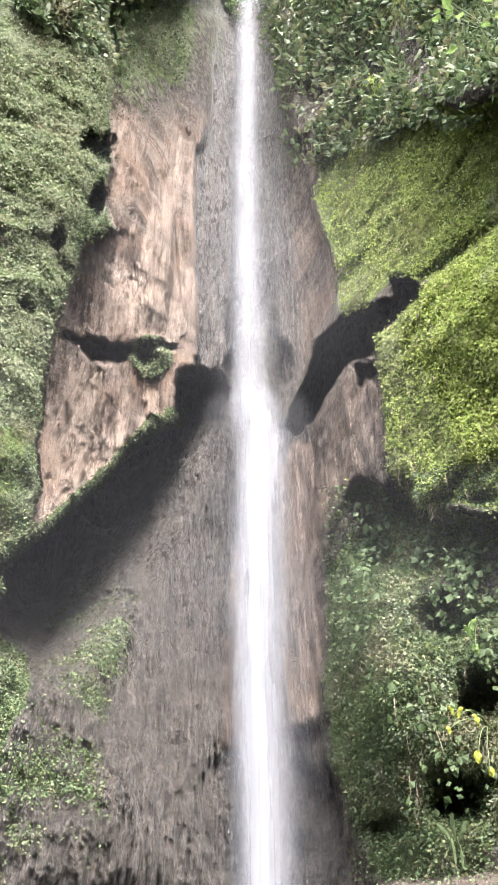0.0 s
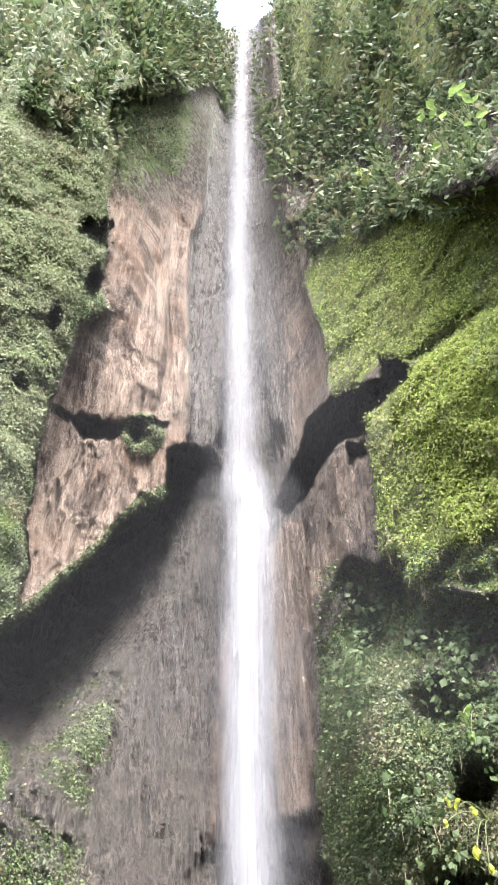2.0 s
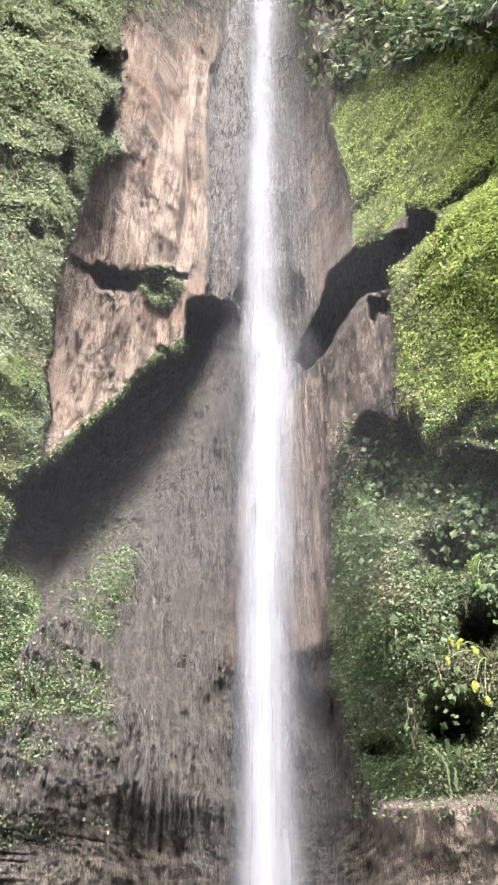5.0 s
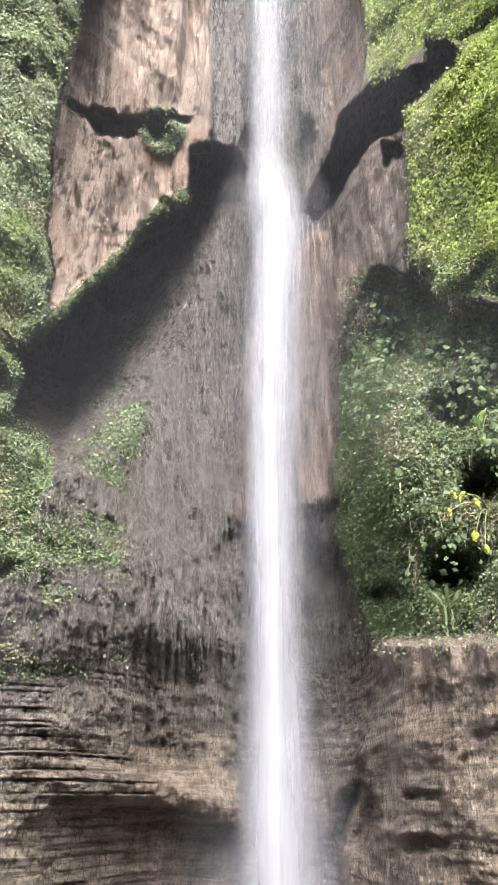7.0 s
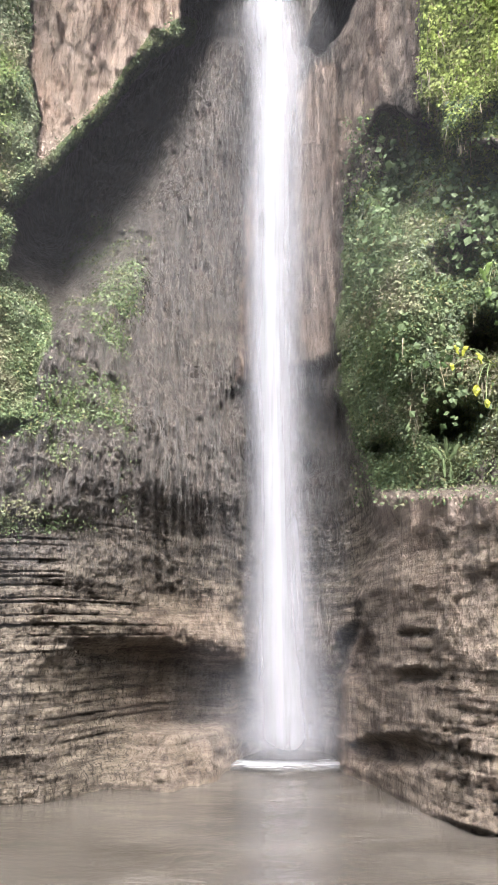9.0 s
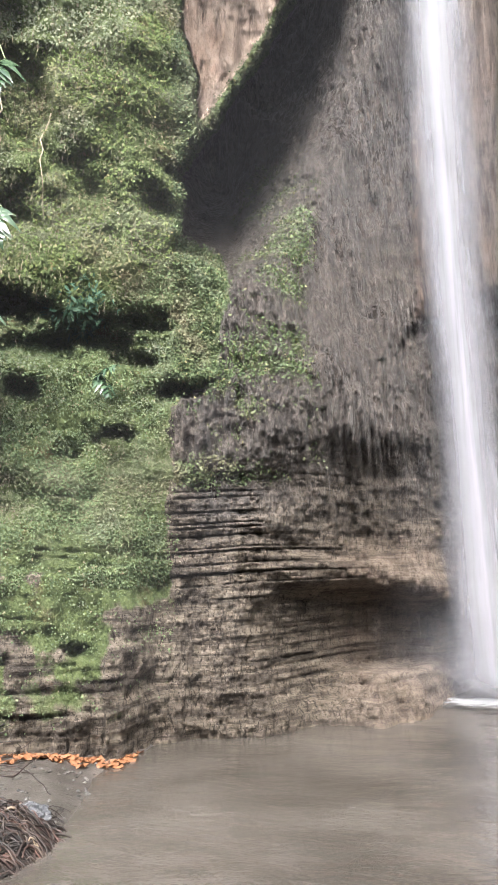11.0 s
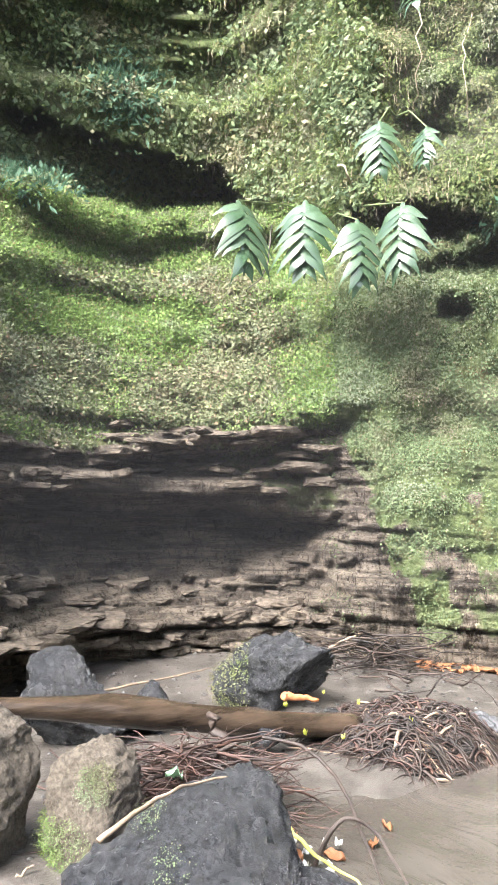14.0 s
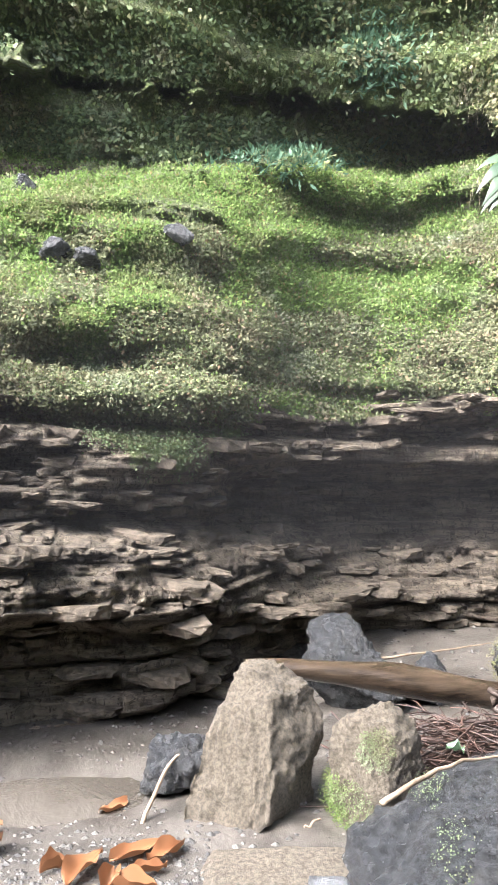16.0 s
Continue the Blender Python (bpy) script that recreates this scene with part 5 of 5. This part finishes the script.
# ---------------------------------------------------------------- larger plants
def lobed_leaf(length, lobes, seed, droop=0.5, name="leaf"):
    """A feathered leaf: a blade along the midrib, cut into long drooping lobes on both sides."""
    rng = random.Random(seed)
    verts, faces = [], []
    spine = lambda s: Vector((0, s * length, -droop * length * s * s))
    for side in (-1, 1):
        for k in range(lobes):
            q = (k + 0.5) / lobes
            root = 0.06 + 0.86 * q + rng.uniform(-0.025, 0.025)
            reach = length * (0.2 + 0.42 * math.sin(math.pi * min(1.0, 0.2 + 0.72 * q)) ** 1.2) * rng.uniform(0.75, 1.1)
            a = radians(20 + 42 * q + rng.uniform(-11, 11))
            out = Vector((side * math.cos(a), math.sin(a), 0))
            across = Vector((-side * math.sin(a), math.cos(a), 0))
            n, start, ripple, swell = 8, len(verts), rng.uniform(0, 6), rng.uniform(0.75, 1.1)
            for i in range(n):
                f = i / (n - 1)
                half = length * (0.062 + 0.042 * math.sin(math.pi * min(1, f * 1.1))) * (1 - f**2.2) * swell + 0.002
                c = spine(root) + out * reach * f + Vector((0, 0, -(0.5 + 0.15 * q) * reach * f * f + 0.02 * math.sin(5 * f + ripple) * f))
                fold = Vector((0, 0, -0.15 * half))
                verts += [c - across * half + fold, c, c + across * half + fold]
            for i in range(n - 1):
                b = start + i * 3
                faces += [(b, b + 1, b + 4, b + 3), (b + 1, b + 2, b + 5, b + 4)]
    start = len(verts)
    for i in range(11):
        f = i / 10
        c, w = spine(f), length * (0.012 + 0.07 * math.sin(math.pi * min(1, 0.1 + 0.9 * f)))
        verts += [c + Vector((-w, 0, -0.3 * w)), c + Vector((0, 0, 0.004)), c + Vector((w, 0, -0.3 * w))]
    for i in range(10):
        b = start + i * 3
        faces += [(b, b + 1, b + 4, b + 3), (b + 1, b + 2, b + 5, b + 4)]
    return mesh_from(name, [tuple(v) for v in verts], faces, MAT_BIG)


def wall_at(az, el):
    name = "cliff_left" if az > 23 else "cliff_back" if az > -5 else "cliff_right"
    a, e, p = CLIFFS[name][:3]
    i = int(np.clip(round((az - a[0, 0]) / (a[1, 0] - a[0, 0])), 0, a.shape[0] - 1))
    j = int(np.clip(round((el - e[0, 0]) / (e[0, 1] - e[0, 0])), 0, a.shape[1] - 1))
    return float(np.hypot(p[i, j, 0], p[i, j, 1]))


def hanging_plant(label, leaves, root):
    """A wall plant: large lobed leaves on stalks that spring from one root (azimuth, elevation)."""
    ra, re = root
    rr = wall_at(ra, re)
    rp = Vector(place(np.array(ra), np.array(re), np.array(rr - 0.02)).tolist())
    plant = thing("broad_leaved_plant", label, "plant", rp, "broad-leaved wall plants")
    for k, (az, el, dist, length, turn, tip) in enumerate(leaves):
        base = Vector(place(np.array(az), np.array(el), np.array(dist)).tolist())
        leaf = under("leaf", lobed_leaf(length, 7, k * 3 + int(az), 0.6), plant)
        leaf.matrix_parent_inverse = Matrix.Identity(4)
        leaf.matrix_basis = Matrix.Translation(base - rp) @ pose(0, 0, 0, tip, 0, az + 180 + turn)
        mid = rp.lerp(base, 0.5) + Vector((0, 0, 0.12))
        pts = [rp.lerp(mid, f / 5) if f <= 5 else mid.lerp(base, (f - 5) / 5) for f in range(11)]
        stalk = under("stalk", tube_mesh("stalk", [q - rp for q in pts], taper(11, 0.012, 0.6), MAT_STEM, 6, k), plant)
        stalk.matrix_parent_inverse = Matrix.Identity(4)


hanging_plant("plant with large pale feathered leaves over the mossy hump", [(50.6, 23.2, 7.4, 0.72, 25, -48), (45.4, 23.2, 7.35, 0.7, -5, -55), (41.4, 21.8, 7.2, 0.6, 20, -55), (38.0, 22.8, 7.2, 0.62, -20, -55)], (44, 21.5))
hanging_plant("plant with a pale feathered leaf high on the wall", [(39.7, 28.2, 7.3, 0.5, 0, -55), (36.2, 27.6, 7.4, 0.36, -25, -55)], (38.5, 28.4))
hanging_plant("plant with pale leaves among hanging roots", [(40.4, 38.3, 7.3, 0.5, 30, -35), (36.4, 36.8, 7.4, 0.48, -25, -40)], (38, 38.5))
hanging_plant("small pale-leaved plant in a mossy slot", [(28.6, 16.4, 7.9, 0.3, 25, -25), (27.2, 17.2, 7.9, 0.28, -60, -10)], (28.2, 15.5))


def leafy_sprig(label, root, leaves, mat, category="plant", stem_mat=None, slim=0.5):
    """A twig from the wall with single broad leaves, each a part."""
    rr = wall_at(*root)
    rp = Vector(place(np.array(root[0]), np.array(root[1]), np.array(rr - 0.02)).tolist())
    plant = thing("leafy_sprig", label, category, rp)
    for k, (az, el, dist, length, turn, tip) in enumerate(leaves):
        base = Vector(place(np.array(az), np.array(el), np.array(rr - dist)).tolist())
        leaf = under("leaf", curled_leaf(length, length * slim, 0.12, 200 + k, mat, "leaf"), plant)
        leaf.matrix_parent_inverse = Matrix.Identity(4)
        leaf.matrix_basis = Matrix.Translation(base - rp) @ pose(0, 0, 0, 0, tip, turn)
        pts = [rp.lerp(base, f / 6) + Vector((0, 0, 0.1 * math.sin(math.pi * f / 6))) for f in range(7)]
        stalk = under("stem", tube_mesh("stem", [q - rp for q in pts], taper(7, 0.008, 0.5), stem_mat or MAT_STEM, 5, k), plant)
        stalk.matrix_parent_inverse = Matrix.Identity(4)


leafy_sprig("sprig of bright yellow-green leaves on the dark wall", (-15.5, 20.2), [(-13.0, 21.4, 0.6, 0.10, 20, 60), (-13.9, 21.2, 0.65, 0.12, 170, 55), (-14.6, 20.6, 0.6, 0.13, 10, 65), (-12.6, 20.2, 0.6, 0.08, 40, 60), (-14.4, 18.4, 0.5, 0.13, 80, 70), (-15.0, 17.4, 0.5, 0.10, 60, 70)], MAT_YELLOW)
leafy_sprig("light green leaf cluster hanging on the wall", (-16.5, 26.8), [(-15.4, 26.4, 0.6, 0.17, 20, 60), (-16.2, 26.8, 0.6, 0.14, 150, 60), (-15.8, 25.2, 0.5, 0.13, 70, 70)], MAT_GRASS)
leafy_sprig("pale strap-leaved plant on a mossy block", (-12.0, 13.0), [(-11.9, 14.4, 0.25, 0.26, 80, 50), (-11.2, 13.9, 0.25, 0.24, 40, 40), (-12.6, 14.0, 0.25, 0.22, 120, 40), (-11.6, 13.0, 0.25, 0.24, 70, 75), (-12.2, 12.6, 0.25, 0.2, 100, 75)], MAT_LEAF, slim=0.14)
_r = random.Random(5)
leafy_sprig("bright leaves of a shrub high on the wall", (-38, 64), [(_r.uniform(-40, -31.5), _r.uniform(62.5, 67.5), _r.uniform(0.3, 0.8), _r.uniform(0.16, 0.28), _r.uniform(0, 360), _r.uniform(10, 50)) for _ in range(22)], MAT_GRASS)


def strands(name, cliff_name, weight, count, size, mat, label, category, seed):
    """Hanging roots and dry grass: thin drooping ribbons, stuff."""
    p, n, _, _ = sample(cliff_name, weight, count, seed)
    rng = np.random.default_rng(seed)
    L = size * rng.uniform(0.4, 1.5, count)
    side = np.cross(n, (0, 0, 1.0)) + 0.01
    side /= np.linalg.norm(side, axis=1, keepdims=True)
    verts = []
    for f in (0, 0.3, 0.65, 1.0):
        c = p + n * (0.04 + 0.12 * math.sin(f * 2.2) * L[:, None]) + np.stack([0 * L, 0 * L, -f * L], -1) + side * (0.12 * L * f * rng.normal(size=count))[:, None]
        w = side * (0.022 * L * (1.05 - f) * rng.uniform(0.4, 1.3, count))[:, None]
        verts += [c - w, c + w]
    v = np.stack(verts, 1).reshape(-1, 3)
    k = (np.arange(count) * 8)[:, None]
    f = np.concatenate([k + q for q in ([[0, 1, 3, 2]], [[2, 3, 5, 4]], [[4, 5, 7, 6]])], 0)
    return tagged(new(name, mesh_from(name, v, f, mat, False)), label, category, kind="stuff")


strands("hanging_roots", "cliff_left", lambda a, e, l: (l + 0.1) * (a < 54) * (e > 19) * (e < 44), 2600, 0.2, MAT_ROOT, "dry beige roots and grass hanging from the mossy wall", "roots", 21)
strands("hanging_grass", "cliff_right", lambda a, e, l: (l + 0.05) * (np.exp(-(((e - (40 + 0.36 * a)) / 2.2) ** 2)) + 0.12 * (e > 30) * (e < 55)) * (a > -30), 900, 0.24, MAT_ROOT, "dry grass fringe along the mossy overhang", "grass", 22)
strands("dripping_roots", "cliff_right", lambda a, e, l: (e > 11) * (e < 34) * (l + 0.1), 350, 0.25, MAT_ROOT, "thin dry roots among dark leaves", "roots", 23)
p, n, a, e = sample("cliff_left", lambda a, e, l: (l + 0.2) * (e > 23) * (e < 46) * (a > 40) * (1 - 0.95 * (a > 58) * (np.abs(e - 27.3) < 1.3)) * (0.15 + step(-0.1, 0.3, noise3(a * 0.35, e * 0.4, a * 0, 12))), 48000, 31)
leaf_cloud("wall_shrubs", p + n * 0.1, n, far_size(p, 0.065), MAT_DARKLEAF, "dark broad-leaved shrubs over the rock shelf", "shrub", 0.45, 0.65, 0.7, 31)
p, n, a, e = sample("cliff_left", lambda a, e, l: (e > 66) * (0.1 + step(-0.1, 0.3, noise3(a * 0.3, e * 0.4, a * 0, 5))), 12000, 32)
leaf_cloud("upper_shrubs", p + n * 0.2, n, far_size(p, 0.1), MAT_DARKLEAF, "dark shrubs crowding the upper cliff", "shrub", 0.5, 0.6, 0.7, 32)
p, n, a, e = sample("cliff_right", lambda a, e, l: (e > 61) * (0.1 + step(-0.1, 0.3, noise3(a * 0.3, e * 0.4, a * 0, 6))), 22000, 33)
leaf_cloud("upper_right_shrubs", p + n * 0.2, n, far_size(p, 0.1), MAT_DARKLEAF, "shrubs and vines hanging on the upper cliff", "shrub", 0.5, 0.6, 0.7, 33)
p, n, a, e = sample("cliff_back", lambda a, e, l: (e > np.interp(a, [-6, 4, 8, 20], [68, 70, 72.5, 71])) * (np.abs(a + 0.5) > 2.2) * (l + 0.1), 7000, 34)
leaf_cloud("rim_shrubs", p + n * 0.2, n, far_size(p, 0.1), MAT_DARKLEAF, "shrubs around the lip of the waterfall", "shrub", 0.4, 0.6, 0.7, 34)


# clumps of ivy in the hollow below the overhang
p, n, a, e = sample("cliff_right", lambda a, e, l: (a > -24) * (a < -8.5) * (np.exp(-(((e - (35.5 + 0.3 * a)) / 3.0) ** 2)) + 0.06 * (e < 31) * (e > 17)) * step(0.0, 0.35, noise3(a * 0.45, e * 0.5, a * 0, 15)), 2000, 36)
_g = np.random.default_rng(36)
leaf_cloud("hanging_ivy", p + n * _g.uniform(0.05, 0.5, (len(p), 1)) + np.array([0, 0, -1.0]) * _g.uniform(0, 0.5, (len(p), 1)), n, far_size(p, 0.085), MAT_IVY, "clumps of broad ivy leaves hanging below the overhang", "ivy", 0.55, 0.85, 0.5, 36)
# teal ferns along the back of the shelf
p, n, a, e = sample("cliff_left", lambda a, e, l: np.exp(-(((a - 67) / 4.0) ** 2) - (((e - 23.4) / 0.7) ** 2)) + 0.8 * np.exp(-(((a - 60) / 2.0) ** 2) - (((e - 30) / 1.6) ** 2)) + 0.5 * np.exp(-(((a - 30) / 1.2) ** 2) - (((e - 21.4) / 1.2) ** 2)), 2200, 37)
leaf_cloud("shelf_back_ferns", p + n * 0.1, n + np.array([0, 0, 0.4]), far_size(p, 0.11), MAT_TEAL, "blue-green fern fronds along the back of the shelf", "fern", 0.35, 0.3, 0.5, 37)


def shelf_stone(label, az, el, size, seed):
    ob = boulder(label, MAT_BLACK, az, wall_at(az, el) - 0.1, size, (0, seed * 9, 0), seed, 10, 0, 0.1)
    ob.location.z = EYE + (wall_at(az, el) - 0.1) * math.tan(radians(el)) - 0.03


shelf_stone("dark stone sticking out of the shelf's moss", 84.0, 17.0, (0.16, 0.14, 0.12), 41)
shelf_stone("dark rounded stone among the shelf plants", 81.6, 16.6, (0.14, 0.14, 0.1), 42)
shelf_stone("small dark stone in the creeping plants", 86.0, 20.8, (0.2, 0.16, 0.13), 43)
shelf_stone("dark stone half buried in green moss", 74.8, 18.6, (0.17, 0.14, 0.1), 44)


# ---------------------------------------------------------------- small things
def on_wall(points, off):
    return [(a, wall_at(a, e) - off, EYE + (wall_at(a, e) - off) * math.tan(radians(e))) for a, e in points]


def vine_on(label, points, off, thick, mat, seed):
    ob = branch(label, on_wall(points, off), thick, mat, seed, 0.5, name="vine")
    return tagged(ob, label, "vine")


vine_on("pale looping vine hanging below the wall plants", [(43.0, 25.4), (42.0, 24.8), (41.6, 22.8), (40.6, 22.6), (40.0, 23.6)], 0.35, 0.016, MAT_ROOT, 51)
vine_on("red-brown withered stalk under the large leaves", [(48.0, 21.5), (48.2, 19.5), (48.6, 18.2), (49.8, 16.8)], 0.4, 0.012, MAT_TWIG, 52)
vine_on("thin green stem hanging under a large leaf", [(45.2, 21.5), (45.0, 19.6), (45.2, 17.2)], 0.5, 0.008, MAT_STEM, 53)
vine_on("thin dark vine hanging down the green wall", [(37.0, 36), (36.8, 32), (37.2, 28)], 0.3, 0.012, MAT_ROOT, 54)
vine_on("dry hanging vine on the mossy wall", [(33.0, 34), (33.3, 30), (33.0, 27)], 0.2, 0.01, MAT_ROOT, 55)


def gravel(name, label, az0, az1, r0, r1, count, size, mat, seed):
    rng = np.random.default_rng(seed)
    a, q = rng.uniform(az0, az1, count), rng.uniform(r0, r1, count)
    x, y = -q * np.sin(np.radians(a)), q * np.cos(np.radians(a))
    z = ground_height(x, y)
    keep = z > -0.03
    x, y, z = x[keep], y[keep], z[keep]
    unit = np.array([(1, 0, 0), (-1, 0, 0), (0, 1, 0), (0, -1, 0), (0, 0, 1), (0, 0, -1), (0.7, 0.7, 0.1), (-0.7, 0.6, 0.2), (0.6, -0.7, 0.1), (-0.6, -0.7, 0.2)])
    tri = np.array([(4, 0, 6), (4, 6, 2), (4, 2, 7), (4, 7, 1), (4, 1, 9), (4, 9, 3), (4, 3, 8), (4, 8, 0), (5, 6, 0), (5, 2, 6), (5, 7, 2), (5, 1, 7), (5, 9, 1), (5, 3, 9), (5, 8, 3), (5, 0, 8)])
    n = len(x)
    sc = size * rng.uniform(0.3, 1.0, (n, 1, 1)) ** 2 * rng.uniform(0.6, 1.2, (n, 1, 3)) * np.array([1, 1, 0.6])
    v = unit[None] * sc * rng.uniform(0.8, 1.15, (n, 10, 1)) + np.stack([x, y, z], -1)[:, None]
    f = (np.arange(n) * 10)[:, None, None] + tri[None]
    return tagged(new(name, mesh_from(name, v.reshape(-1, 3), f.reshape(-1, 3), mat, False)), label, "gravel", kind="stuff")


MAT_PEBBLE = plain_material("pebbles", (0.02, 0.019, 0.018), (0.06, 0.056, 0.05), 9.0, 0.5, 0.3, island=0.6)
gravel("gravel", "grey and white pebbles scattered on the wet sand", 46, 96, 2.2, 5.6, 2600, 0.022, MAT_PEBBLE, 61)
gravel("fine_gravel", "small grey pebbles between the fallen leaves", 72, 92, 2.4, 3.3, 1400, 0.018, MAT_PEBBLE, 62)
gravel("shore_gravel", "pebbles along the foot of the rock wall", 24, 70, 5.5, 8.2, 1500, 0.035, MAT_PEBBLE, 63)


def tuft(name, label, owner, test, count, size, mat, seed):
    """A patch of moss on a boulder."""
    rng = np.random.default_rng(seed)
    me, m = owner.data, pose(*owner.location, *[math.degrees(v) for v in owner.rotation_euler])
    picks = [v for v in me.vertices if test(v.co) and v.normal.y < 0.3]
    chosen = [picks[i] for i in rng.integers(0, len(picks), count)]
    p = np.array([m @ v.co for v in chosen]) + rng.normal(size=(count, 3)) * 0.008
    n = np.array([m.to_3x3() @ v.normal for v in chosen])
    leaf_cloud(name, p, n, np.full(count, size), mat, label, "moss", 0.3, 0.8, 0.7, seed)


stones = [o for o in scene.collection.objects if o.name.startswith("boulder")]
squat = [o for o in stones if o["label"].startswith("squat")][0]
broad = [o for o in stones if o["label"].startswith("broad")][0]
slope = [o for o in stones if o["label"].startswith("black slanting")][0]
tuft("moss_tuft", "bright green moss patch on the squat boulder", squat, lambda c: (c.x + 0.1) ** 2 + (c.z - 0.13) ** 2 < 0.014, 4200, 0.0065, MAT_GRASS, 71)
tuft("moss_patch", "pale green moss on the top of the squat boulder", squat, lambda c: (c.x - 0.02) ** 2 + (c.z - 0.36) ** 2 < 0.006, 2200, 0.006, MAT_LEAF, 72)
tuft("moss_streak", "pale green moss streak on the black boulder", broad, lambda c: abs(c.x - 0.35 * c.z + 0.22 + 0.3 * c.y) < 0.024 + 0.03 * math.sin(c.y * 17) and c.z > 0.08, 600, 0.006, MAT_LEAF, 73)
tuft("slab_foot_moss", "green moss at the foot of the black slab", slope, lambda c: c.x < -0.25, 1400, 0.013, MAT_GRASS, 74)


for k in range(90):
    rng = random.Random(k)
    az = rng.uniform(25.5, 37.5)
    fallen(az, wall_at(az, -9.6) - 0.02 - rng.uniform(0.02, 0.34) ** 1.2, rng.uniform(0.1, 0.22), rng.uniform(-30, 80), rng.uniform(0.0, 0.04), 40 + k, "orange-brown dead leaf washed to the foot of the wall", None, rng.uniform(-0.012, 0.006))
# White foam flecks on the puddle, built with the fallen leaf's mesh.
MAT_FOAM_FLECK = leaf_material("foam_fleck", (0.4, 0.4, 0.38), (0.55, 0.55, 0.52), None, 0.6, 0.2)
for k in range(16):
    rng = random.Random(300 + k)
    fallen(rng.uniform(42.5, 48.5), rng.uniform(3.15, 3.7), rng.uniform(0.05, 0.1), rng.uniform(0, 180), 0.02, 160 + k, "small white foam fleck floating on the puddle", MAT_FOAM_FLECK, 0.012, 0.55)
for k in range(6):
    rng = random.Random(330 + k)
    fallen(rng.uniform(38, 47), rng.uniform(3.3, 4.2), rng.uniform(0.08, 0.16), rng.uniform(0, 180), 0.01, 180 + k, "sodden orange-brown leaf lying in the puddle", MAT_ORANGE, -0.012)


# ---------------------------------------------------------------- broken beds of the walls
def slab_mesh(seed):
    """A broken plate of bedded rock."""
    rng = random.Random(seed)
    bm = bmesh.new()
    n = rng.randint(7, 9)
    for level in (-1, -0.2, 1):
        for k in range(n):
            a = 2 * math.pi * (k + rng.uniform(-0.3, 0.3)) / n
            q = rng.uniform(0.75, 1.0) * (0.94 if level else 1.0)
            bm.verts.new((0.5 * q * math.cos(a), 0.5 * q * math.sin(a), 0.5 * level * rng.uniform(0.75, 1.0)))
    bmesh.ops.convex_hull(bm, input=bm.verts)
    bmesh.ops.delete(bm, geom=[v for v in bm.verts if not v.link_faces], context="VERTS")
    bmesh.ops.triangulate(bm, faces=bm.faces)
    bmesh.ops.subdivide_edges(bm, edges=bm.edges, cuts=2, use_grid_fill=True)
    bmesh.ops.triangulate(bm, faces=bm.faces)
    for v in bm.verts:
        q = Vector((v.co.x * 4, v.co.y * 4, v.co.z * 1.6)) + Vector((seed * 2.3, 0, 0))
        v.co *= 1 + 0.13 * noise.noise(q) + 0.09 * noise.noise(q * 2.7)
    me = bpy.data.meshes.new("rock_slab")
    bm.to_mesh(me)
    bm.free()
    me.materials.append(MAT_BED)
    return me


MAT_BED = plain_material("bedded_rock", (0.032, 0.026, 0.02), (0.125, 0.102, 0.079), 14.0, 0.9, 1.0, 0.2, fixed=True)
PLATES = [slab_mesh(k) for k in range(8)]


def beds(cliff_name, count, az0, az1, low, high, seed, longest=0.9, out=0.12, thick=1.0):
    rng = random.Random(seed)
    owner = bpy.data.objects[cliff_name]
    for _ in range(count):
        az, el = rng.uniform(az0, az1), rng.uniform(low, high)
        r = wall_at(az, el)
        wide = rng.uniform(0.35, 1.0) ** 1.5 * longest
        p = place(np.array(az), np.array(el), np.array(r + 0.1 - rng.uniform(0, out)))
        ob = new("rock_slab", rng.choice(PLATES))
        ob.parent = owner
        slope_in = (wall_at(az + 2, el) - wall_at(az - 2, el)) / (r * radians(4))
        ob.matrix_basis = Matrix.Translation(p.tolist()) @ pose(0, 0, 0, rng.gauss(0, 6), rng.gauss(0, 4), az - math.degrees(math.atan(max(-1, min(1, slope_in)))) + rng.gauss(0, 18)) @ Matrix.Diagonal((wide, rng.uniform(0.35, 0.6), thick * rng.uniform(0.09, 0.2) * (0.7 + 0.4 * wide), 1))


beds("cliff_left", 150, 65, 95, -16, 4.0, 1, 0.5, 0.06, 0.55)
beds("cliff_left", 60, 43, 66, -9.5, -4.5, 2, 0.7, 0.02, 0.6)
beds("cliff_left", 30, 43, 72, 2.0, 4.8, 4, 0.8, 0.12, 0.6)
beds("cliff_left", 34, 44, 60, 4.8, 6.8, 3, 1.1, 0.25, 0.45)
